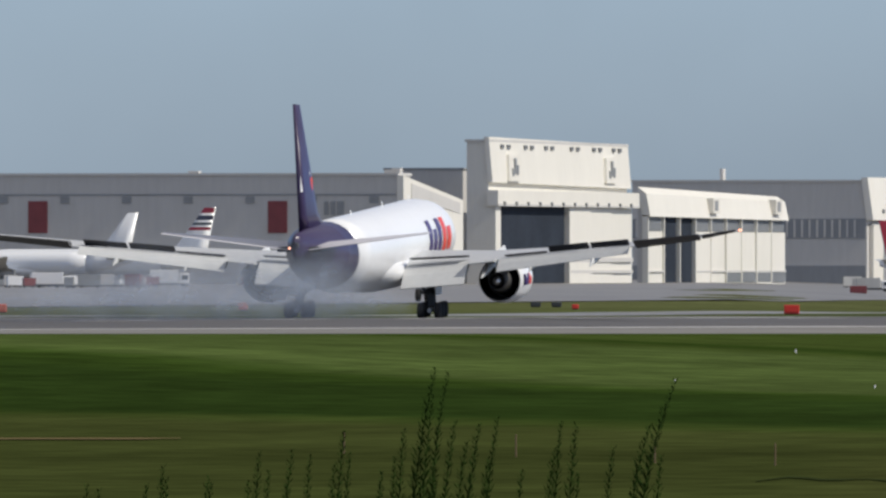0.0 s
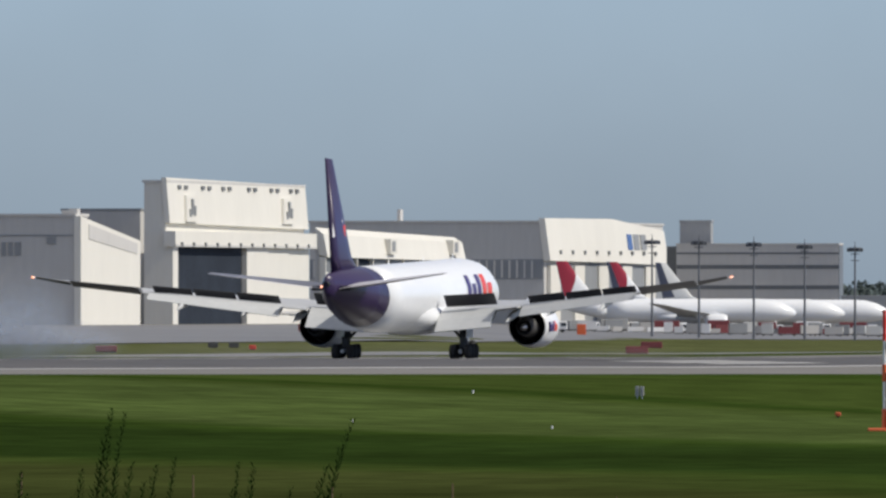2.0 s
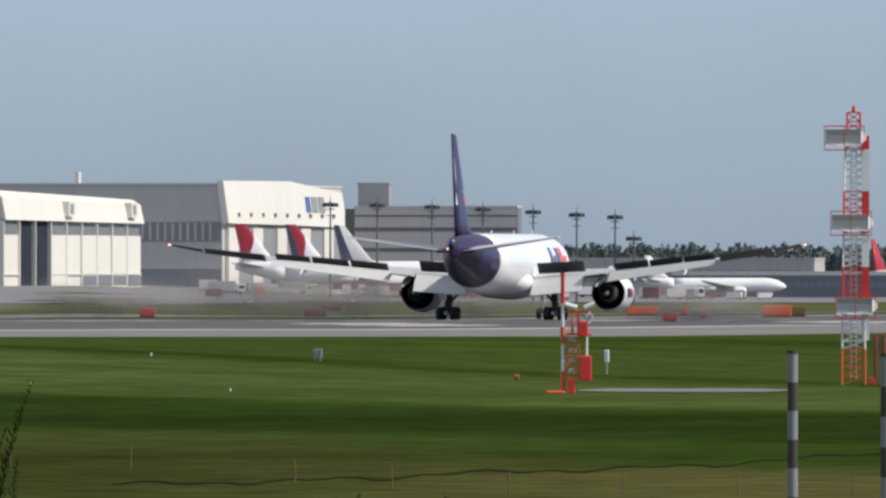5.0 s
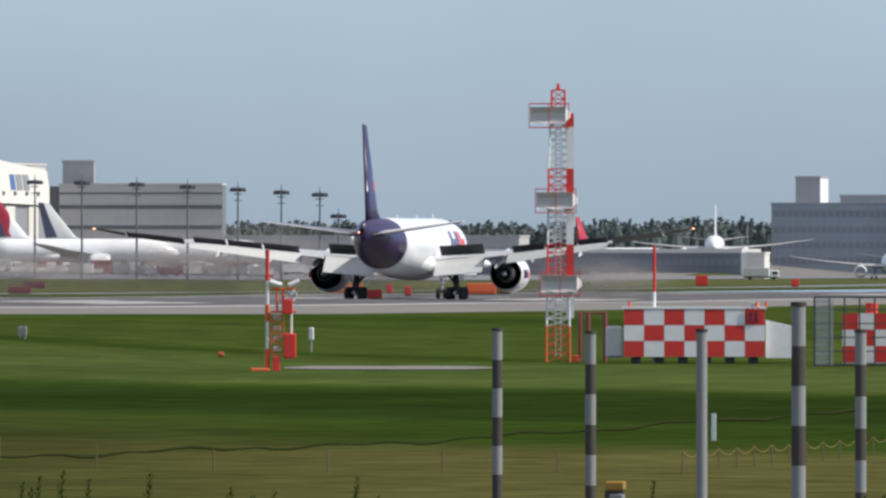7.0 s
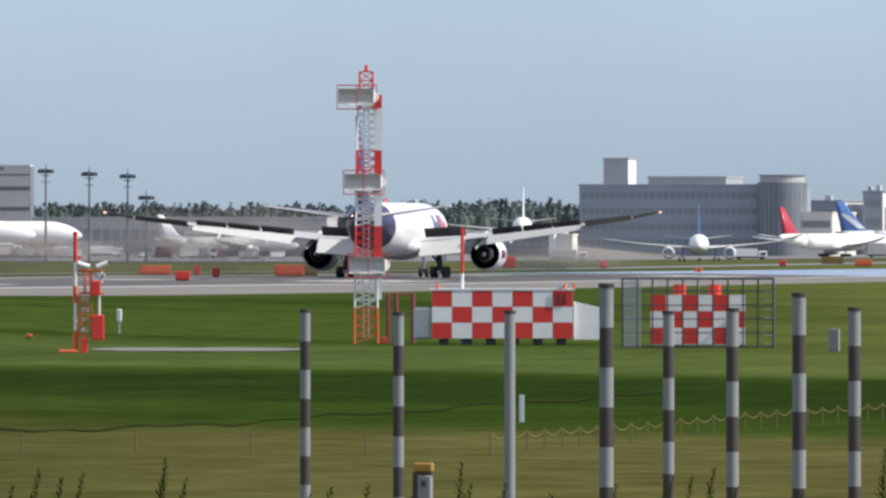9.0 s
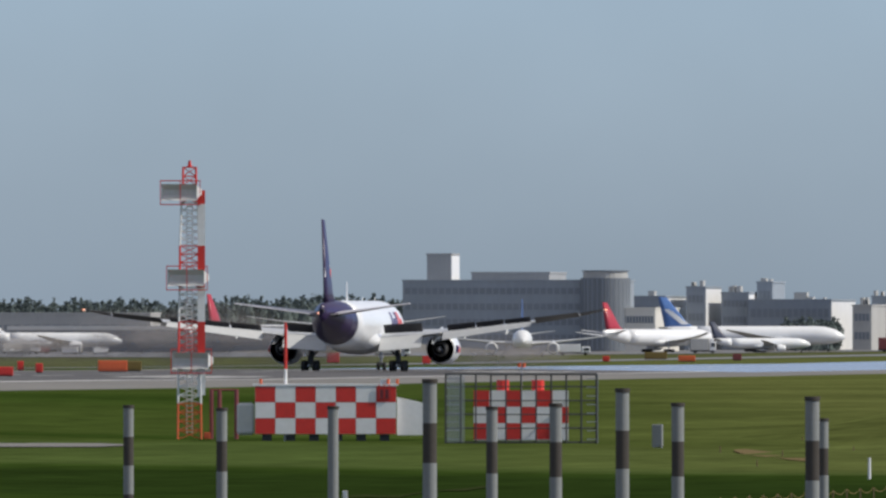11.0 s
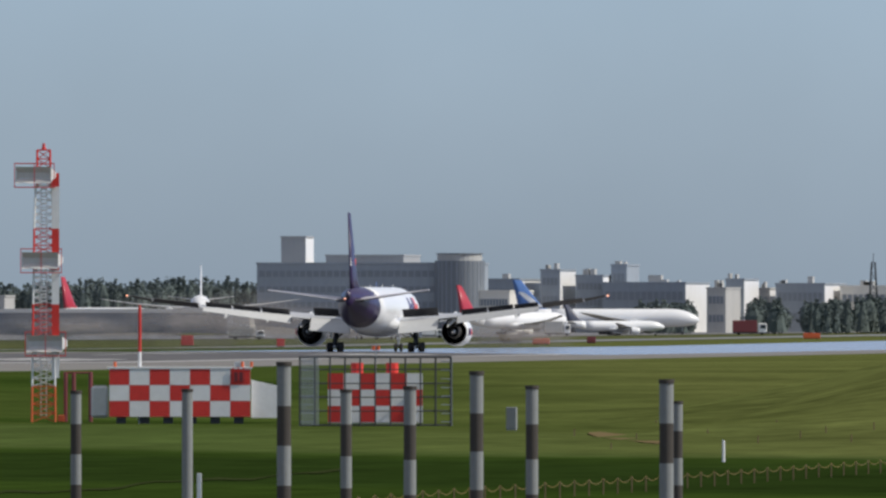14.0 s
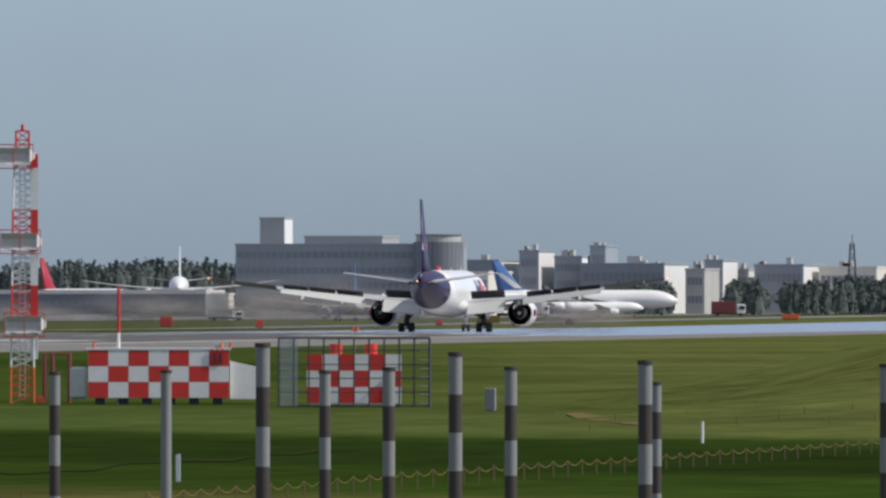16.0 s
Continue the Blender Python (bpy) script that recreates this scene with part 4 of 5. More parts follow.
cabin = thing("equipment_cabin", "red and white checkered equipment cabin on short legs", "equipment cabin", Matrix.Translation(spot(1104 + 1663, DT * 0.985)) @ Matrix.Rotation(bearing(1225 + 1663), 4, "Z"))
WC = 246 * S
part("cabin_body", box((0, 0, 0.35), (WC, 2.6, 96 * S)), SIGW, cabin, "white cabin shell")
checker(cabin, WC, 12 * S, 95 * S, 7, 3, -0.03, RED, SIGW)
part("roof", box((-0.1, -0.1, 96 * S), (WC + 0.1, 2.7, 99 * S)), SIGW, cabin)
part("generator_box", loft([[(WC + 0.05, yq, 0.3), (WC + 46 * S, yq, 0.3), (WC + 47 * S, yq, 66 * S), (WC + 0.05, yq, 76 * S)] for yq in (0.3, 2.2)]), SIGW, cabin, "white side box with a sloped top")
part("side_box", box((-32 * S, 0.5, 0.3), (-0.05, 2.0, 66 * S), bevel=0.12), PALEGREY, cabin, "pale side box")
for k in range(6):
    part("leg", box((WC * (k + 0.3) / 6, 0.1, 0), (WC * (k + 0.3) / 6 + 0.5, 1.2, 0.4)), DARKST, cabin)
for dx in (10, 232, 248):
    part("roof_lamp", bar((dx * S, 0.3, 99 * S), (dx * S, 0.3, 108 * S), 0.08), ORANGE, cabin)
part("hatch", box((214 * S, -0.12, 74 * S), (236 * S, -0.05, 90 * S)), RUSTBOX, cabin, "dark red hatch")
for k in range(3):
    part("hatch_bar", box((215 * S + k * 9 * S, -0.16, 74 * S), (217 * S + k * 9 * S, -0.12, 98 * S)), RED, cabin)
part("cooling_unit", box((218 * S, 0.4, 99 * S), (236 * S, 1.2, 108 * S), bevel=0.04), GALV, cabin, "grey cooling unit")

cage = thing("caged_cabin", "red and white checkered cabin behind a dark mesh cage", "equipment cabin", Matrix.Translation(spot(608 + 2496, DT * 0.965)) @ Matrix.Rotation(bearing(735 + 2496), 4, "Z"))
WG, HG = 258 * S, 118 * S
for k in range(11):
    x = WG * k / 10
    for y in (0, 3.4):
        part("cage_post", bar((x, y, 0), (x, y, HG), 0.045, None, 5), DARKST, cage, "dark steel post")
for zq in (0.05, HG * 0.22, HG * 0.42, HG * 0.62, HG * 0.82, HG):
    for p, q in (((0, 0, zq), (WG, 0, zq)), ((0, 3.4, zq), (WG, 3.4, zq)), ((0, 0, zq), (0, 3.4, zq)), ((WG, 0, zq), (WG, 3.4, zq))):
        part("cage_rail", bar(p, q, 0.05 if zq > HG * 0.9 else 0.03, None, 5), DARKST, cage, "dark steel rail")
bm = bmesh.new()
for k in range(9):
    bar((WG + 0.05, 0.3 + k * 0.35, 0), (WG + 0.05, 0.3 + k * 0.35, HG), 0.04, bm, 4)
for k in range(8):
    bar((WG - 0.5, 0, HG * (k + 0.5) / 8), (WG, 0, HG * (k + 0.5) / 8), 0.03, bm, 4)
    bar((0, 0, HG * (k + 0.5) / 8), (0.8, 0, HG * (k + 0.5) / 8), 0.03, bm, 4)
part("mesh_panel", bm, GALV, cage, "galvanised mesh")["kind"] = "stuff"
for k in range(12):
    part("side_slat", box((0.1 + k * 0.075, -0.03, 0.05), (0.135 + k * 0.075, 0.03, HG)), GALV, cage, "galvanised slat")
part("cabin_body", box((48 * S, 0.8, 0.15), (210 * S, 3.0, 86 * S)), SIGW, cage)
inner = part("checker_front", box((48 * S, 0.7, 0.15), (210 * S, 0.76, 0.2)), SIGW, cage)
for r in range(3):
    for c in range(6):
        w6 = 162 * S / 6
        part("panel", box((48 * S + c * w6, 0.68, 0.2 + r * 28 * S), (48 * S + (c + 1) * w6 - 0.01, 0.75, 0.2 + (r + 1) * 28 * S - 0.01)), RED if (r + c) % 2 == 0 else SIGW, inner)
for dx in (98, 158):
    part("roof_tank", bar((dx * S, 1.5, 86 * S), (dx * S, 1.5, 108 * S), 0.32, n=10), RED, cage, "red roof tank")
part("lamp_mast", bar((130 * S, 1.5, 86 * S), (130 * S, 1.5, 140 * S), 0.03), GALV, cage)
for dx in (126, 134):
    part("lamp", bar((dx * S, 1.5, 130 * S), (dx * S, 1.5, 137 * S), 0.09), ORANGE, cage)


def striped_rod(u, v_foot, top, bands):
    p, d = at_foot(u, v_foot)
    t = thing("marker_mast", "thin red and white marker mast in the grass", "mast", Matrix.Translation(p))
    hgt = top * d / F
    for k, (a, b, mm, r) in enumerate(bands):
        part("mast_section", bar((0, 0, hgt * a), (0, 0, hgt * b), r), mm, t)
    part("beacon", bar((0, 0, hgt), (0, 0, hgt + 0.15), 0.06), RED, t)
    return t, d


striped_rod(1158 + 1663, 216, 205, [(0, 0.22, SIGW, 0.1), (0.22, 0.4, SIGW, 0.09), (0.4, 0.62, SIGW, 0.09), (0.62, 1, RED, 0.09)])

# small weather mast by the path
p, DM = at_foot(2131 + 20, 230)
s = DM / F * 1.06
mast = thing("weather_mast", "small red and white instrument mast with boxes", "mast", Matrix.Translation(p) @ Matrix.Rotation(bearing(2150), 4, "Z"))
for z0, z1, mm, r in ((0, 38, ORANGE, 0.13), (38, 84, SIGW, 0.08), (84, 112, ORANGE, 0.12), (112, 152, SIGW, 0.08), (152, 198, RED, 0.10)):
    part("pole_section", bar((-14 * s, 0, z0 * s), (-14 * s, 0, z1 * s), r), mm, mast)
part("beacon", bar((-14 * s, 0, 198 * s), (-14 * s, 0, 203 * s), 0.12), RED, mast)
part("lamp_arm", bar((-14 * s, 0, 160 * s), (-4 * s, 0, 160 * s), 0.05), RED, mast)
part("instrument_box", box((13 * s, -0.45, 22 * s), (34 * s, 0.2, 64 * s), bevel=0.05), RED, mast, "red instrument box")
part("instrument_box", box((11 * s, -0.4, 96 * s), (28 * s, 0.2, 121 * s), bevel=0.04), RED, mast, "red instrument box")
for z0, z1, mm in ((30, 47, SIGW), (48, 64, ORANGE), (64, 81, HGREY), (82, 98, ORANGE)):
    part("frame_panel", box((-4 * s, -0.1, (z0 + 4) * s), (9 * s, 0.05, (z1 - 4) * s), bevel=0.02), mm if mm != ORANGE else HGREY, mast)
    for xa, za, xb, zb in ((-8, z0, 14, z0), (-8, z0, -8, z1), (14, z0, 14, z1), (-8, z0, 14, z1)):
        part("frame_bar", bar((xa * s, -0.15, za * s), (xb * s, -0.15, zb * s), 0.035, n=4), ORANGE, mast)
for x0, x1, z0, z1, mm in ((12, 12, 98, 138, RED), (26, 26, 64, 96, SIGW), (30, 30, 118, 138, SIGW), (2, 2, 98, 138, ORANGE), (-8, 34, 100, 100, ORANGE), (-10, 34, 138, 138, ORANGE), (24, 30, 121, 132, SIGW)):
    part("strut", bar((x0 * s, 0, z0 * s), (x1 * s, 0, z1 * s), 0.06), mm, mast)
for x0, x1, z0, z1 in ((-10, 10, 150, 144), (22, 40, 144, 151)):
    part("sensor_horn", bar((x0 * s, 0, z0 * s), (x1 * s, 0, z1 * s), 0.13, n=8, r2=0.13), SIGW, mast, "white sensor horn")
for x0 in (24, 33):
    part("lamp", bar((x0 * s, -0.1, 126 * s), (x0 * s, -0.1, 133 * s), 0.1), GALV, mast)
part("foot_box", box((-5 * s, -0.4, 0), (7 * s, 0.2, 26 * s), bevel=0.04), RED, mast)
part("base_plate", box((-42 * s, -0.7, 0), (-10 * s, 0.6, 6 * s), bevel=0.05), ORANGE, mast)

# red frame between tower and cabin
fr = thing("pipe_frame", "orange pipe frame beside the cabin", "frame", Matrix.Translation(spot(1027 + 1663, DT)) @ Matrix.Rotation(bearing(1050 + 1663), 4, "Z"))
for dx in (0, 14, 44):
    part("upright", bar((dx * S, 0, 0), (dx * S, 0, 88 * S), 0.11, n=8), RUSTBOX, fr)
part("crossbar", bar((-3 * S, 0, 87 * S), (46 * S, 0, 87 * S), 0.05), RUSTBOX, fr)
part("foot_box", box((-14 * S, -0.2, 0), (-2 * S, 0.3, 12 * S), bevel=0.03), RUSTOR, fr)

# striped fence posts in front: u, top below horizon, half width
POSTS = [(880 + 1663, 158, 9), (1045 + 1663, 163, 9.5), (1242 + 1663, 160, 9.5), (1413 + 1663, 114, 12.5), (690 + 2496, 161, 10), (803 + 2496, 156, 11), (921 + 2496, 130, 12), (1019 + 2496, 155, 11), (1257 + 2496, 145, 12.5), (1277 + 2496, 181, 8.5), (1568 + 2611, 150, 11)]
for u, v, r in POSTS:
    d = 250.0 * 11 / r if r > 9.6 else 280
    p = spot(u, d)
    zt = EYE - v * d / F
    t = thing("striped_post", "grey and dark banded fence post in rough grass", "post", Matrix.Translation(p), "striped fence posts")
    rad, band, zc, k = r * d / F, 5.65 * r * d / F, zt, 0
    part("cap", bar((0, 0, zt), (0, 0, zt + rad * 0.6), rad * 1.12, n=20), POSTD, t, "dark post cap")
    while zc > 0:
        zb = max(0, zc - band)
        part("band", bar((0, 0, zb), (0, 0, zc), rad, n=20), POSTG if k % 2 == 0 or u == 1242 + 1663 else POSTD, t)
        zc, k = zb, k + 1


# parked airliners
def parked(u, d, yaw, tail, label, size=1.0, body=None):
    p = spot(u, d)
    m = Matrix.Translation((p.x, p.y, rise(p.x, p.y) + 0.02)) @ Matrix.Rotation(radians(yaw), 4, "Z") @ Matrix.Scale(size, 4)
    return airliner("parked_airliner", label, m, tail, body=body or WHITE, group="parked airliners")




def tail_mark(plane, material, stops, label):
    """Paint on both sides of a fin: (share of the height, chord share from, chord share to)."""
    for s in (-1, 1):
        bm = bmesh.new()
        rows = []
        for f, c0, c1 in stops:
            zf = 9.3 + 9.2 * f
            le, te = (float(np.interp(zf, [8.2, 9.55, 18.5], q)) for q in ((50.5, 53.2, 60.2), (61.0, 61.2, 63.1)))
            half = lambda c: 0.05 + 0.055 * (te - le) * float(np.interp(c, [0, 0.06, 0.3, 0.65, 1], [0.1, 0.6, 1, 0.68, 0.1]))
            rows.append([bm.verts.new((s * half(c), 31.8 - (le + (te - le) * c), zf)) for c in [c0 + (c1 - c0) * k / 5 for k in range(6)]])
        for a, b in zip(rows, rows[1:]):
            for i in range(5):
                bm.faces.new((a[i], a[i + 1], b[i + 1], b[i]))
        part("tail_mark", bm, material, plane, label)


ARC = [(0.0, 0.78, 0.97), (0.15, 0.66, 0.97), (0.3, 0.5, 0.97), (0.45, 0.3, 0.97), (0.6, 0.1, 0.97), (0.7, 0.0, 0.97), (1.0, 0.0, 0.97)]
pl = parked(1766, 4200, -75, WHITE, "white parked airliner with a red arc on its tail")
tail_mark(pl, REDTAIL, ARC, "red arc on the fin")
pl = parked(1854, 4240, -75, WHITE, "white parked airliner with a red and slate tail")
tail_mark(pl, REDTAIL, [(0.0, 0.55, 0.7)] + [(f, c * 0.8, 0.7) for f, c, _ in ARC[1:]], "red arc on the fin")
# fin darker over its rear part
tail_mark(pl, NAVYTAIL, [(0.0, 0.71, 0.98), (0.5, 0.71, 0.98), (1.0, 0.71, 0.98)], "dark slate rear of the fin")
pl = parked(1938, 4280, -75, WINGPALE, "white parked airliner with a pale tail, dark towards the rear")
tail_mark(pl, NAVYTAIL, [(0.0, 0.62, 0.98), (0.5, 0.6, 0.98), (1.0, 0.5, 0.98)], "dark slate rear of the fin")
parked(2405, 4250, -75, WHITE, "all-white parked airliner before the woods", 0.6)
parked(3480, 4300, -35, REDTAIL, "white parked airliner with a red tail", 0.72)
parked(3660, 4200, -66, NAVYTAIL, "small white parked airliner with a dark tail", 0.44)
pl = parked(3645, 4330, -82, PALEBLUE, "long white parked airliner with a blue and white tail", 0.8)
tail_mark(pl, WHITE, [(0.0, 0.02, 0.3), (0.25, 0.12, 0.5), (0.45, 0.3, 0.72), (0.55, 0.5, 0.8)], "white sweep on the blue fin")
parked(3240, 3700, 187, BLUETAIL, "white airliner facing the runway, blue tail", 0.72)
parked(2928, 4400, 187, WHITE, "all-white airliner facing the runway", 0.85)
parked(2762, 4440, -20, REDTAIL, "white airliner with a red tail behind the concourse", 0.86)
parked(40, 3300, 80, WHITE, "white parked airliner by the grey hangar", 0.82)
pl = parked(165, 3420, 80, WHITE, "white parked airliner with a striped tail", 0.9)
for f0, f1, mm in ((0.86, 1.0, REDTAIL), (0.68, 0.8, NAVYTAIL), (0.55, 0.62, GREYTAIL), (0.42, 0.5, REDTAIL)):
    tail_mark(pl, mm, [(f0, 0.02, 0.97), (f1, 0.02, 0.97)], "slanting tail stripe")


# flood light masts
def flood_mast(u, e, d):
    p = spot(u, d)
    g = rise(p.x, p.y)
    h = up(e, d)
    t = thing("flood_light_mast", "tall dark steel apron flood light mast", "street lamp", Matrix.Translation((p.x, p.y, g)), "apron flood light masts")
    h -= g
    part("pole", bar((0, 0, 0), (0, 0, h), 0.30, n=10, r2=0.16), MASTST, t)
    part("platform", bar((0, 0, h - 1.9), (0, 0, h - 1.7), 1.0, n=12), MASTST, t)
    part("crown_ring", bar((0, 0, h - 0.55), (0, 0, h - 0.4), 1.5, n=14), MASTST, t)
    for k in range(8):
        a = k * math.pi / 4
        part("flood_lamp", box((math.cos(a) * 1.45 - 0.32, math.sin(a) * 1.45 - 0.3, h - 1.3), (math.cos(a) * 1.45 + 0.32, math.sin(a) * 1.45 + 0.3, h - 0.56), bevel=0.06), MASTST, t)
    part("lower_bracket", bar((-0.9, 0, h - 3.2), (0.9, 0, h - 3.2), 0.09), MASTST, t)
    part("top_spike", bar((0, 0, h - 0.4), (0, 0, h + 0.9), 0.08), MASTST, t)


for u, e in ((1725, 112), (1808, 111), (1905, 108), (1995, 104), (2084, 99), (2161, 94), (2229, 90), (2262, 52)):
    flood_mast(u, e, 3500)

# service vehicles on the apron
def truck(u, d, w, h, mm, label):
    p = spot(u, d)
    t = thing("service_truck", label, "truck", Matrix.Translation((p.x, p.y, rise(p.x, p.y))) @ Matrix.Rotation(bearing(u), 4, "Z"), "apron service trucks")
    part("cargo_body", box((-w / 2, -1.2, 0.8), (w * 0.22, 1.2, h), bevel=0.06), mm, t)
    part("cab", box((w * 0.25, -1.1, 0.6), (w / 2, 1.1, h * 0.8), bevel=0.15), SIGW, t)
    part("window", box((w * 0.32, -1.16, h * 0.45), (w / 2 - 0.15, 1.16, h * 0.7)), GLASS, t)
    part("chassis", box((-w / 2, -1.0, 0.45), (w / 2, 1.0, 0.82)), DARKST, t)
    for dx in (-0.32, 0.36):
        for y in (-0.95, 0.95):
            wheel(t, 0, 0, 0.45, 0.3).matrix_basis = Matrix.Translation((dx * w, y, 0)) @ Matrix.Rotation(radians(90), 4, "Z")


RT = random.Random(8)
for u, d in ((1545, 3600), (1600, 3900), (1668, 4000), (1760, 3950), (1850, 4050), (1935, 4100), (2010, 4050), (2090, 4100), (2190, 4100), (2360, 4000), (95, 3150), (300, 3300), (3010, 3800), (3330, 3900), (3560, 4150), (3900, 4200)):
    mm = RT.choice((SIGW, CONC, HGREY, RUSTBOX, HBLUE))
    truck(u, d, RT.uniform(6, 10), RT.uniform(2.6, 4.0), mm, "box-bodied service truck parked on the apron")

def freight_box(u, d, w, h, mm):
    p = spot(u, d)
    t = thing("freight_container", "small airfreight container on a dolly on the apron", "container", Matrix.Translation((p.x, p.y, rise(p.x, p.y) + 0.02)) @ Matrix.Rotation(bearing(u) + RT.uniform(-0.3, 0.3), 4, "Z"), "apron freight containers")
    part("shell", loft([[(-w / 2, y, 0.55), (w / 2 - 0.3, y, 0.55), (w / 2, y, 0.95), (w / 2, y, h), (-w / 2, y, h)] for y in (-0.8, 0.8)]), mm, t)
    part("dolly", box((-w / 2, -0.8, 0.32), (w / 2, 0.8, 0.5)), DARKST, t)
    for dx in (-0.35, 0.35):
        wheel(t, 0, 0, 0.2, 0.15).matrix_basis = Matrix.Translation((dx * w, 0.5, 0)) @ Matrix.Rotation(radians(90), 4, "Z")


for u0, u1, d, n in ((0, 270, 3230, 22), (1500, 2150, 3900, 40), (2200, 2500, 4000, 10)):
    for k in range(n):
        freight_box(u0 + (u1 - u0) * (k + RT.random()) / n, d + RT.uniform(-90, 90), RT.uniform(1.6, 4.5), RT.uniform(1.5, 3.2), RT.choice((SIGW, SIGW, PALEGREY, HGREY, CONC, RUSTBOX, HBLUE)))

# low concourse and small apron buildings
building("concourse", "low glazed concourse with a pale flat roof", 2330, 3010, 4330, up(-20, 4330), 40, DRUM, PALEGREY, rows=1, cols=48, parapet=1.1)
building("white_store", "small white flat-roofed store on the apron", 2985, 3025, 3900, up(-22, 3900), 10, HWHITE)
building("far_shed", "long low grey shed before the woods", 2060, 2600, 4500, up(8, 4500), 20, CONC, rows=1, cols=30)


def ground_spot(u, e, zg=None):
    """The place on the ground that shows e below the horizon under column u, by steps along the ray."""
    d = 300.0
    while d < 4700:
        p = spot(u, d)
        if EYE - e * d / F <= rise(p.x, p.y):
            return Vector((p.x, p.y, rise(p.x, p.y))), d
        d += 2
    return p, d


# marker boxes along the runway and taxiways
def marker_box(u, e, w, h, mm, label="red marker box beside the runway"):
    p, d = ground_spot(u, e)
    q = d / F
    t = thing("marker_box", label, "marker box", Matrix.Translation(p) @ Matrix.Rotation(bearing(u), 4, "Z"), "runway marker boxes")
    part("body", box((-w * q / 2, -0.5, 0.1), (w * q / 2, 0.6, h * q), bevel=0.05), mm, t)
    part("base", box((-w * q / 2 + 0.1, -0.4, 0), (w * q / 2 - 0.1, 0.5, 0.11)), DARKST, t)
    part("face_plate", box((-w * q / 2 + 0.12, -0.54, h * q * 0.3), (w * q / 2 - 0.12, -0.49, h * q * 0.85)), mm, t)


for u, e, w, h, mm in ((1401, 95, 27, 17, RED), (1724, 84, 38, 13, RUSTBOX), (759, 90, 38, 12, RUSTBOX), (1519, 58, 30, 14, RUSTBOX), (1018, 86, 12, 9, RED), (2277, 92, 56, 17, ORANGE), (2352, 92, 11, 17, RED), (948, 82, 18, 9, DARKST), (985, 82, 18, 9, DARKST),
                       (2515, 94, 52, 20, ORANGE), (2553, 93, 26, 18, YELLOW), (2385, 96, 13, 17, RED), (2905, 78, 22, 18, RED), (1698, 93, 40, 14, RUSTBOX), (2326, 102, 26, 17, RED), (3531, 76, 30, 11, ORANGE), (3476, 72, 40, 13, YELLOW), (3388, 76, 12, 10, RED), (3620, 74, 16, 12, RUSTBOX), (3070, 80, 14, 14, RED), (4010, 66, 30, 10, ORANGE), (5, 92, 14, 16, ORANGE), (430, 88, 16, 14, ORANGE), (1600, 60, 16, 20, ORANGE), (2054, 206, 11, 10, RUSTOR)):
    marker_box(u, e, w, h, mm)

# signs and pegs in the grass
p, dd = ground_spot(1703, 172)
q = dd / F
t = thing("twin_sign", "pair of small white marker boards on posts", "sign", Matrix.Translation(p))
for dx in (-4.2, 4.2):
    part("board", box((dx * q - 3.2 * q, -0.05, 5 * q), (dx * q + 3.2 * q, 0.05, 22 * q), bevel=0.01), CONC, t, "pale marker board")
    part("mark", box((dx * q - 1.1 * q, -0.07, 8 * q), (dx * q + 1.1 * q, -0.045, 18 * q)), POSTG, t)
    part("post", bar((dx * q, 0.04, 0), (dx * q, 0.04, 8 * q), 0.04), GALV, t)
p, dd = ground_spot(3479, 228)
q = dd / F
t = thing("grey_cabinet", "grey steel junction cabinet standing in grass", "cabinet", Matrix.Translation(p))
part("body", box((-9 * q, -0.2, 0.05), (9 * q, 0.3, 41 * q), bevel=0.02), POSTG, t)
part("door", box((-7.5 * q, -0.22, 4 * q), (7.5 * q, -0.19, 38 * q)), POSTG, t)
part("plinth", box((-8 * q, -0.15, 0), (8 * q, 0.25, 0.06)), CONC, t)


def stake(u, e, h, w, mm, label, name="stake"):
    p, d = ground_spot(u, e)
    q = d / F
    t = tagged(obj(name, bar((0, 0, -0.05), (0, 0, h * q), w * q / 2, n=6, r2=w * q * 0.42), mm), label, "stake", "field stakes")
    t.matrix_world = Matrix.Translation(p)
    return t


for u, e in ((609, 342), (913, 348), (1159, 358), (1372, 363), (1662, 386), (1834, 400), (2041, 409), (2243, 409), (2447, 410), (2650, 412), (2871, 414)):
    stake(u, e, 40, 3.4, WOOD, "thin weathered wooden stake in rough grass")
for u, e, h in ((3854, 284, 38), (1408, 163, 6), (1195, 213, 3), (1548, 225, 5), (3420, 330, 30)):
    stake(u, e, h, 3.5 if h < 35 else 6, SIGW, "small white painted peg in the grass")
for u, e, h in ((3700, 246, 13), (3735, 221, 11), (3790, 214, 16), (3826, 240, 14), (3868, 229, 12), (3915, 252, 15), (3948, 223, 13), (3990, 243, 14), (4035, 232, 12), (4080, 250, 15), (4120, 226, 13), (4160, 244, 14), (3590, 238, 12), (3655, 262, 12)):
    stake(u, e, h, 2.4, WOOD, "thin short stake on the grassy mound")
p, dd = ground_spot(2926, 357)
q = dd / F
t = thing("white_plate", "narrow white marker plate on a stake", "sign", Matrix.Translation(p))
part("plate", box((-4 * q, -0.02, 4 * q), (4 * q, 0.02, 52 * q), bevel=0.008), SIGW, t)
part("stake", bar((0, 0.03, 0), (0, 0.03, 30 * q), 0.03), WOOD, t)
p, dd = ground_spot(2214, 196)
q = dd / F
t = thing("path_lamp", "small white lamp on a thin grey post", "lamp", Matrix.Translation(p))
part("post", bar((0, 0, 0), (0, 0, 36 * q), 0.05), GALV, t)
part("head", box((-4 * q, -0.1, 22 * q), (4 * q, 0.1, 44 * q), bevel=0.03), SIGW, t)

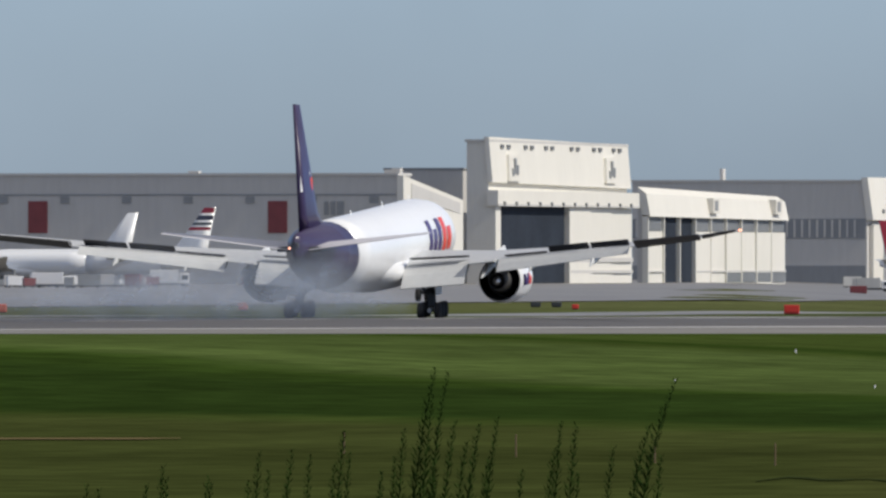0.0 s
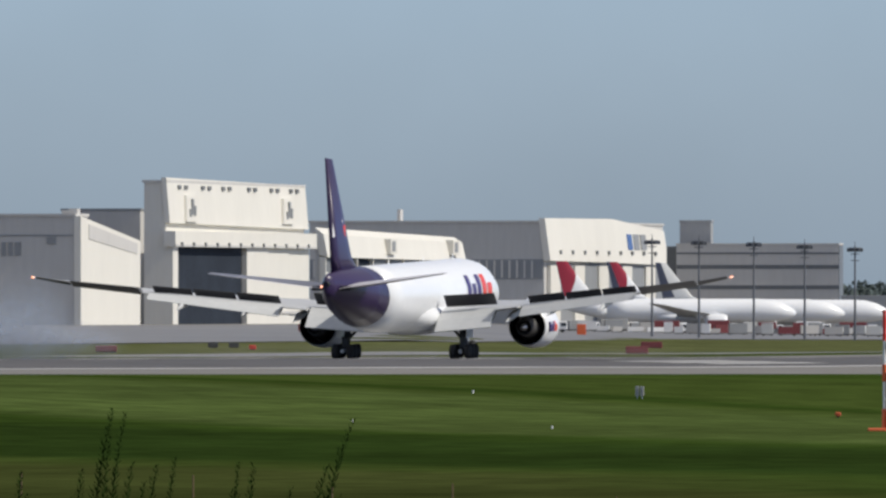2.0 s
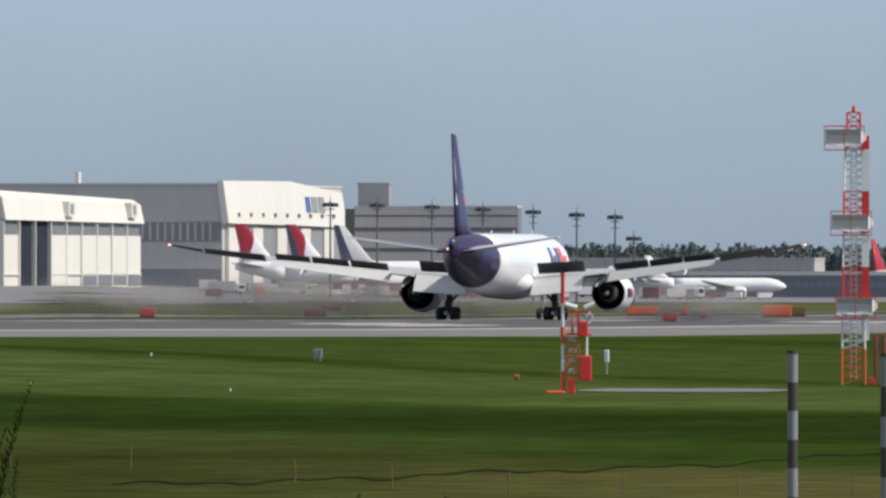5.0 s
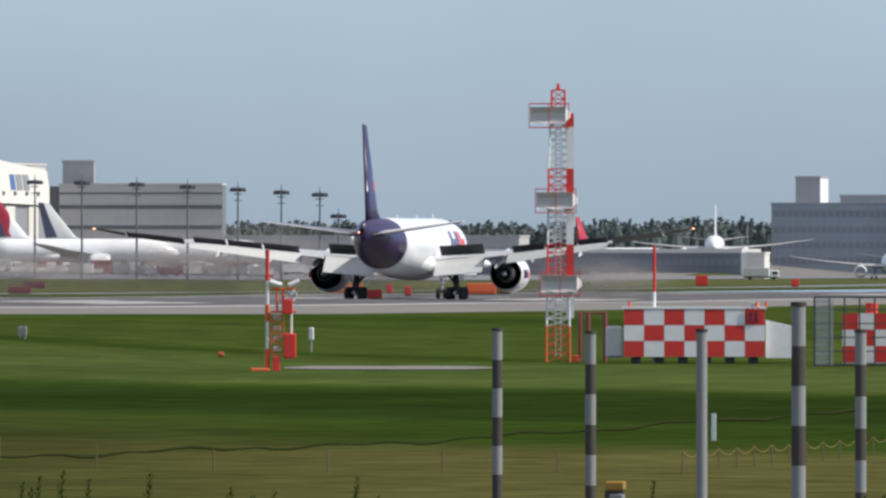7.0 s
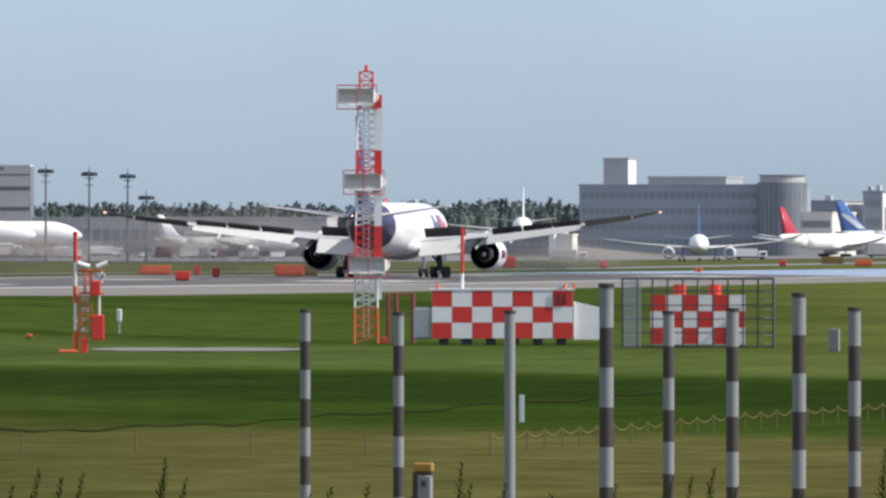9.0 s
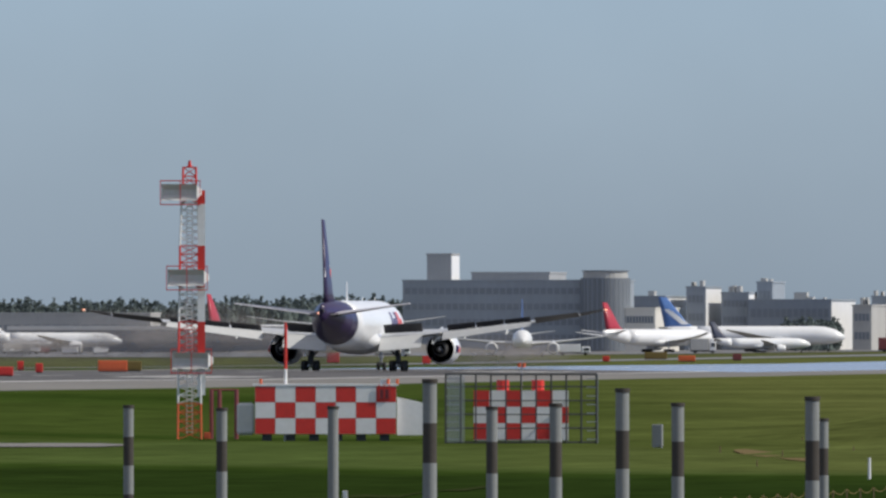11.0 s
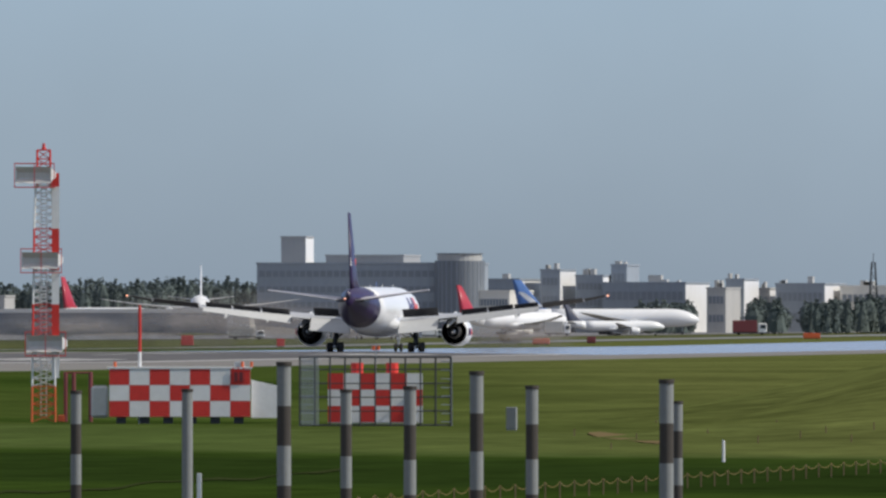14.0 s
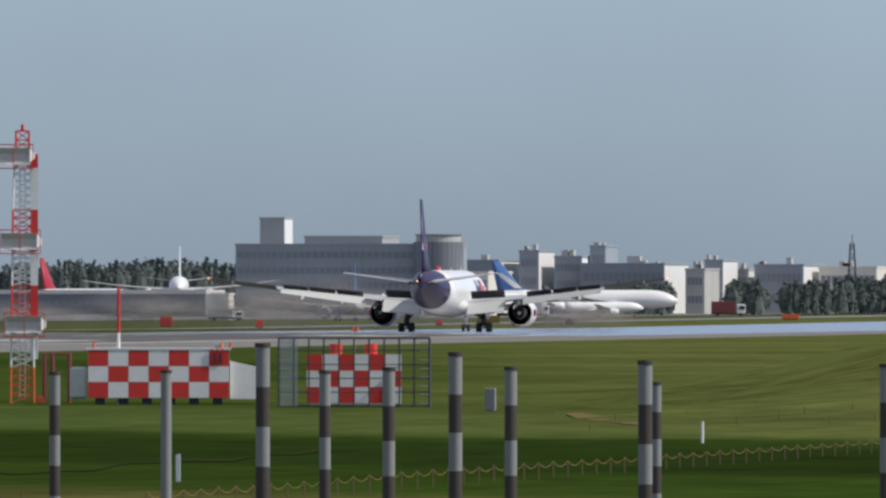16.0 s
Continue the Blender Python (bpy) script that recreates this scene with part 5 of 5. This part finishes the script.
p, dd = ground_spot(2752, 520)
q = dd / F
t = thing("marker_bollard", "short grey marker bollard with an ochre top", "bollard", Matrix.Translation(p))
part("body", box((-10 * q, -0.12, 0), (15 * q, 0.2, 71 * q), bevel=0.03), POSTG, t, "grey lower box")
part("side_post", box((-18 * q, -0.1, 0), (-10.5 * q, 0.15, 76 * q)), POSTD, t, "dark side post")
part("top", box((-17 * q, -0.12, 76.5 * q), (17 * q, 0.2, 93 * q), bevel=0.03), OCHRE, t, "ochre top")
part("neck", box((-10 * q, -0.08, 70.5 * q), (15 * q, 0.15, 77 * q)), POSTD, t)
part("dark_mark", box((-2 * q, -0.14, 52 * q), (6 * q, -0.11, 62 * q)), POSTD, t)

# low zigzag rope fence
pts = []
u = 2872.0
while u < 4400:
    e = float(np.interp(u, [2872, 3156, 3313, 3700, 4043, 4400], [408, 386, 368, 338, 310, 286]))
    p, dd = ground_spot(u, e)
    pts.append((p, float(np.interp(u, [2872, 3156, 4043], [37, 34, 24])) * dd / F))
    u += float(np.interp(u, [2872, 3300, 4300], [32, 28, 20]))
for (a, ha), (b2, hb) in zip(pts, pts[1:]):
    t = thing("rope_hurdle", "low yellow rope hung between short wooden stakes", "fence", Matrix.Translation(a), "rope hurdles")
    part("stake", bar((0, 0, -0.03), (0, 0, ha), 0.024, n=5), WOOD, t)
    sag = [Vector((0, 0, ha)).lerp(b2 - a + Vector((0, 0, hb)), f) - Vector((0, 0, ha * 1.3 * f * (1 - f))) for f in (0, 0.2, 0.4, 0.6, 0.8, 1)]
    part("rope", loft([[v + Vector((0, 0.014 * math.cos(k * 2.1), 0.014 * math.sin(k * 2.1))) for k in range(3)] for v in sag]), YELLOW, t, "yellow sagging rope")


# narrow paths in the grass
def strip(u0, u1, e0, e1, mm, label, steps=14, tilt=0.0):
    bm = bmesh.new()
    rows = []
    for k in range(steps + 1):
        u = u0 + (u1 - u0) * k / steps
        w = 0.25 + 0.75 * min(1, 8 * k / steps, 8 * (steps - k) / steps)
        m = (e0 + e1) / 2 + tilt * k / steps
        r = []
        for e in (m + (e1 - e0) / 2 * w, m - (e1 - e0) / 2 * w):
            p, _ = ground_spot(u, e)
            r.append(bm.verts.new((p.x, p.y, p.z + 0.05)))
        rows.append(r)
    for a, b in zip(rows, rows[1:]):
        bm.faces.new((a[0], b[0], b[1], a[1]))
    tagged(obj("path", bm, mm), label, "path", kind="structure")


strip(2165, 2545, 222, 228, SHOULD, "pale concrete path strip in the grass")
strip(3615, 3755, 230, 240, SOIL, "bare brown soil patch in the grass", tilt=16)
# flat dark strip, soil and ditch shade in one colour, winding across the field
bm = bmesh.new()
rows = []
for k in range(90):
    u = 700 + k * 29
    e = float(np.interp(u, [700, 1000, 1360, 1700, 1930, 2330, 2700, 3098, 3310], [330, 398, 390, 384, 372, 360, 335, 306, 296]) + 3 * math.sin(u / 47) + 2 * math.sin(u / 19))
    h = 0.7 + 1.3 * math.sin(u / 61) ** 2
    rows.append([bm.verts.new((p.x, p.y, p.z + 0.03)) for p in (ground_spot(u, e + h)[0], ground_spot(u, e - h)[0])])
for a, b in zip(rows[22:86], rows[23:]):
    bm.faces.new((a[0], b[0], b[1], a[1]))
tagged(obj("ditch", bm, DITCH), "narrow dark strip of soil and ditch shade in the grass", "ditch", kind="structure")
strip(-100, 320, 315.5, 317.5, SOIL, "bare worn path strip in the grass")


# ---- woods ----
def woods(name, label, spans, d, seed, mm):
    R = random.Random(seed)
    verts, faces = [], []
    for u0, u1, lo, hi in spans:
        u = u0
        while u < u1:
            dd = d + R.uniform(-60, 60)
            p = spot(u, dd)
            g = rise(p.x, p.y)
            h = up(R.uniform(lo, hi), dd) - g
            rad = R.uniform(1.6, 3.4)
            conic = R.random() < 0.45
            for k in range(130):
                f = R.random() ** 0.8
                rr = rad * ((1 - f) * 0.9 + 0.1 if conic else math.sqrt(max(0.03, 1 - (2 * f - 0.9) ** 2)))
                a, q = R.uniform(0, 6.283), rr * math.sqrt(R.random())
                c = Vector((p.x + math.cos(a) * q, p.y + math.sin(a) * q, g + h * (0.12 + 0.86 * f)))
                s = R.uniform(0.35, 0.8)
                n = len(verts)
                for _ in range(4):
                    verts.append(c + Vector((R.uniform(-s, s), R.uniform(-s, s), R.uniform(-s, s) * 0.9)))
                faces += [(n, n + 1, n + 2), (n, n + 2, n + 3), (n, n + 1, n + 3), (n + 1, n + 2, n + 3)]
            n = len(verts)
            for i in range(5):
                f = (0.05, 0.3, 0.55, 0.75, 0.86)[i]
                rr = rad * ((1 - f) * 0.75 + 0.05 if conic else (0.5, 0.8, 0.8, 0.55, 0.15)[i])
                for k in range(7):
                    q = rr * R.uniform(0.75, 1.1)
                    verts.append(Vector((p.x + q * math.cos(k * 0.9), p.y + q * math.sin(k * 0.9), g + h * f)))
            for i in range(4):
                for k in range(7):
                    faces.append((n + i * 7 + k, n + i * 7 + (k + 1) % 7, n + i * 7 + 7 + (k + 1) % 7, n + i * 7 + 7 + k))
            n = len(verts)
            for k in range(4):
                verts += [p + Vector((0.25 * math.cos(k * 1.57), 0.25 * math.sin(k * 1.57), g - p.z)), p + Vector((0.1 * math.cos(k * 1.57), 0.1 * math.sin(k * 1.57), g + h * 0.8 - p.z))]
            for k in range(4):
                faces.append((n + 2 * k, n + 2 * ((k + 1) % 4), n + 2 * ((k + 1) % 4) + 1, n + 2 * k + 1))
            u += R.uniform(2.5, 7)
    me = bpy.data.meshes.new(name)
    me.from_pydata([tuple(v) for v in verts], [], faces)
    me.materials.append(mm)
    return tagged(new(name, me), label, "woods", kind="stuff")


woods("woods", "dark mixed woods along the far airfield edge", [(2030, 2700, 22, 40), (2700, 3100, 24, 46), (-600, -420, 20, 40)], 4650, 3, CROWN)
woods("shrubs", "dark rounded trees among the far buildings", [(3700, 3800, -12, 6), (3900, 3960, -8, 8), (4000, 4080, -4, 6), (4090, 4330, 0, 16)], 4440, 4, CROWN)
# far lattice pylon
p = spot(4119, 4500)
pyl = thing("pylon", "distant grey lattice radio pylon", "pylon", Matrix.Translation((p.x, p.y, rise(p.x, p.y))))
hp = up(66, 4500) + 3
lattice(pyl, 1.6, 0.5, 0, hp, 7, DARKST, r=0.12)
part("aerial", bar((0, 0, hp), (0, 0, hp + 2.5), 0.1), DARKST, pyl)


# ---- weeds on the bank ----
def weed(u, e, d, lean, seed, group="tall weeds"):
    """A goldenrod-like stem thick with narrow upward leaves."""
    R = random.Random(seed)
    p = spot(u, d)
    g = rise(p.x, p.y)
    h = EYE - e * d / F - g
    right = Vector((math.cos(bearing(u)), math.sin(bearing(u)), 0))
    ax = lambda f: Vector((0, 0, h * f)) + right * (lean * 1.7 * f * f * f)
    t = thing("tall_weed", "tall green weed stem with narrow leaves on the bank", "weed", Matrix.Translation((p.x, p.y, g)), group)
    bm = loft([[ax(k / 10) + Vector((math.cos(q * 1.257), math.sin(q * 1.257), 0)) * 0.012 * (1.1 - k / 10) for q in range(5)] for k in range(11)])
    part("stem", bm, LEAF, t)
    bm = bmesh.new()
    n = int(190 * max(0.5, h / 2))
    for k in range(n):
        f = 0.25 + 0.75 * (k / n)
        b0 = ax(f)
        a = k * 2.4 + R.uniform(-0.3, 0.3)
        L = (0.03 + 0.13 * (1 - f)) * R.uniform(0.6, 1.4)
        out = (right * math.cos(a) + Vector((-right.y, right.x, 0)) * math.sin(a))
        tip = b0 + out * L * 0.62 + Vector((0, 0, L * R.uniform(0.5, 1.0)))
        mid = b0.lerp(tip, 0.45) + out * L * 0.10
        side = out.cross(Vector((0, 0, 1))).normalized() * (0.006 + 0.007 * (1 - f))
        vs = [bm.verts.new(v) for v in (b0, mid + side, tip, mid - side)]
        bm.faces.new(vs)
    part("leaves", bm, LEAF, t, "narrow dark green leaves")["kind"] = "stuff"


W = random.Random(11)
for u, e, lean in ((722, 190, 0.10), (752, 196, 0.09), (742, 235, 0.05), (700, 300, 0.03), (776, 285, 0.06), (800, 320, 0.05), (818, 290, 0.06), (850, 275, 0.07), (845, 350, 0.04), (690, 345, 0.02), (662, 372, 0.03), (1120, 208, 0.15), (1100, 290, 0.1), (1062, 330, 0.05), (1155, 345, 0.03), (975, 285, 0.04), (1000, 290, 0.04), (958, 330, 0.05), (905, 372, 0.04), (590, 300, 0.04), (606, 340, 0.03), (578, 360, 0.03), (535, 345, 0.03), (497, 335, 0.04), (445, 340, 0.03), (462, 370, 0.03), (430, 390, 0.02), (275, 365, 0.03), (285, 385, 0.02), (345, 385, 0.05), (358, 392, 0.03), (250, 395, 0.02), (145, 395, 0.02), (165, 405, 0.02), (1010, 375, 0.03), (760, 355, 0.02), (735, 380, 0.02),
                   (1690, 425, 0.03), (1720, 415, 0.03), (1765, 408, 0.02), (1812, 420, 0.02), (1915, 410, 0.03), (1708, 440, 0.02), (2283, 420, 0.03), (2810, 425, 0.02), (3560, 400, 0.02), (3600, 395, 0.03)):
    weed(u, e, 100 + W.uniform(-8, 8), lean, W.randrange(9999))
for u in (1995, 2040, 2082, 2125, 2268, 2315, 2520, 2572, 2806, 2880, 2960, 3040, 3075, 3150, 3175, 3210, 3250, 3280, 3330, 3370, 3400, 2640, 2700):
    weed(u + W.uniform(-8, 8), W.uniform(425, 492), 100 + W.uniform(-8, 8), 0.05, W.randrange(9999))


# ---- tyre smoke ----
def smoke_material(name, colour, most):
    m = bpy.data.materials.new(name)
    m.use_nodes = True
    n, l = m.node_tree.nodes, m.node_tree.links
    n.remove(n["Principled BSDF"])
    tc = n.new("ShaderNodeTexCoord")
    ln = n.new("ShaderNodeVectorMath")
    ln.operation = "MULTIPLY"
    ln.inputs[1].default_value = (1, 0, 1)
    le = n.new("ShaderNodeVectorMath")
    le.operation = "LENGTH"
    l.new(tc.outputs["Object"], ln.inputs[0])
    l.new(ln.outputs[0], le.inputs[0])
    fall = n.new("ShaderNodeMapRange")
    fall.interpolation_type = "SMOOTHSTEP"
    fall.inputs["From Min"].default_value, fall.inputs["From Max"].default_value = 0.98, 0.1
    fall.inputs["To Min"].default_value, fall.inputs["To Max"].default_value = 0.0, most
    l.new(le.outputs["Value"], fall.inputs["Value"])
    nz = n.new("ShaderNodeTexNoise")
    nz.inputs["Scale"].default_value, nz.inputs["Detail"].default_value = 2.2, 5
    l.new(tc.outputs["Object"], nz.inputs["Vector"])
    mr = n.new("ShaderNodeMapRange")
    mr.inputs["From Min"].default_value, mr.inputs["From Max"].default_value = 0.3, 0.68
    mr.inputs["To Min"].default_value, mr.inputs["To Max"].default_value = 0.25, 1.0
    l.new(nz.outputs[0], mr.inputs["Value"])
    mu = n.new("ShaderNodeMath")
    mu.operation = "MULTIPLY"
    l.new(fall.outputs[0], mu.inputs[0])
    l.new(mr.outputs[0], mu.inputs[1])
    tr, df, mx = n.new("ShaderNodeBsdfTransparent"), n.new("ShaderNodeBsdfDiffuse"), n.new("ShaderNodeMixShader")
    df.inputs["Color"].default_value = (*colour, 1)
    l.new(mu.outputs[0], mx.inputs[0])
    l.new(tr.outputs[0], mx.inputs[1])
    l.new(df.outputs[0], mx.inputs[2])
    l.new(mx.outputs[0], n["Material Output"].inputs["Surface"])
    return m


SMOKE = smoke_material("tyre_smoke", (0.40, 0.45, 0.53), 0.55)
DUST = smoke_material("blown_dust", (0.32, 0.295, 0.28), 0.93)
PUFFS = []


def puff(u, e, d, rx, rz, material=None, label="thin drifting blue-grey tyre smoke over the runway", group="tyre smoke"):
    """A soft lump of smoke, a dome towards the camera."""
    bm = bmesh.new()
    rings = []
    for i in range(9):
        f = i / 8
        r = max(0.02, math.sin(f * math.pi / 2))
        rings.append([(r * math.cos(k * math.pi / 12), -0.35 * math.cos(f * math.pi / 2), r * math.sin(k * math.pi / 12)) for k in range(24)])
    loft(rings, bm, caps=False)
    ob = tagged(obj("smoke_puff", bm, material or SMOKE, smooth=True), label, "smoke", group)
    ob.visible_shadow = False
    p = spot(u, d)
    ob.scale = (rx, rx, rz)
    m = Matrix.Translation((p.x, p.y, EYE - e * d / F)) @ Matrix.Rotation(bearing(u), 4, "Z")
    ob.matrix_world = m @ Matrix.Diagonal((rx, rx, rz, 1))
    PUFFS.append((ob, m))
    return ob


for u, e, d, rx, rz in ((300, 70, 1190, 7, 4.2), (420, 40, 1215, 6, 4.5), (480, 70, 1235, 7, 4), (565, 30, 1250, 4.5, 4.2), (590, 75, 1262, 4.5, 3.0), (180, 75, 1160, 8, 3.2), (650, 80, 1275, 5, 2.2), (60, 80, 1130, 7, 2.4), (380, 85, 1205, 7, 2.6), (520, 60, 1243, 6, 4.6), (240, 50, 1175, 6, 4.5)):
    puff(u, e, d, rx, rz)


# dust blown up by the reversed engines, carried along with the aircraft: sideways, ahead, height
BLOWN = []
for off, rx, rz in (((-10, 44, 2.6), 12, 4.6), ((-22, 36, 3.6), 13, 5.6), ((-32, 30, 3.4), 13, 5.0), ((-46, 22, 2.6), 14, 3.8), ((10, 70, 1.6), 12, 3.8), ((-64, 10, 2.0), 16, 3.0)):
    ob = puff(700, 60, 1500, rx, rz, DUST, "thin grey-brown dust blown up beside the engines", "blown dust")
    PUFFS.pop()
    BLOWN.append((ob, Vector(off), Vector((off[0] * 0.7, off[1], 0.3 - rz))))


# ---- motion of the aircraft: seconds, column, distance, pitch ----
TRACK = [(0, 648, 1307, 2.8, 1.6), (0.5, 825.5, 1343, 2.5, 0.6), (1, 990.5, 1381, 2.2, -0.6), (1.5, 1133, 1418, 1.8, -1.2), (2, 1288, 1462, 1.2, -2.3), (2.5, 1423, 1508, 0.7, -2.1), (3, 1550, 1556, 0.3, -1.0), (3.5, 1683.5, 1601, 0.0, -0.4), (3.7, 1733, 1612, 0)]
for t, u in ((5.8, 2163), (6, 2204), (6.5, 2293), (7, 2382), (7.5, 2467), (8, 2549), (8.5, 2626), (8.7, 2656), (10.8, 2920), (11, 2943), (11.5, 2996), (12, 3048.5), (12.5, 3100), (13, 3147), (13.5, 3194), (14, 3238.5), (14.5, 3282), (15, 3320.5), (15.5, 3360.5), (16, 3399)):
    TRACK.append((t, u, 257 / math.sin(bearing(u)), 0.0))


def motions():
    rows = []
    for t, u, d, pit, *yaw in TRACK:
        p = spot(u, d)
        rows.append((t, pose(p.x, p.y, rise(p.x, p.y) + 0.015, pit, 0, yaw[0] if yaw else 0)))
    walk(jet, rows)
    for part_ob, hinge, axis, s, first in SPOILERS:
        walk(part_ob, [(t, Matrix.Translation(hinge) @ Matrix.Rotation(radians(-s * a), 4, axis)) for t, a in ((0, first), (0.5, first + 2), (0.8, 30), (1.0, 34), (1.3, 37), (16, 37))])
    for ob, off, start in BLOWN:
        grow = lambda t: float(np.interp(t, [0, 1.5, 3.5, 6, 16], [0.0, 0.1, 0.55, 1.0, 1.0]))
        walk(ob, [(t, Matrix.Translation(m.translation + start.lerp(off, grow(t))) @ Matrix.Rotation(radians(8), 4, "Z")) for t, m in rows])
    drift = Vector((0.8, 1.6, 0.12))
    for ob, m in PUFFS:
        walk(ob, [(t, Matrix.Translation(drift * t) @ m) for t in (0, 8, 16)])


motions()
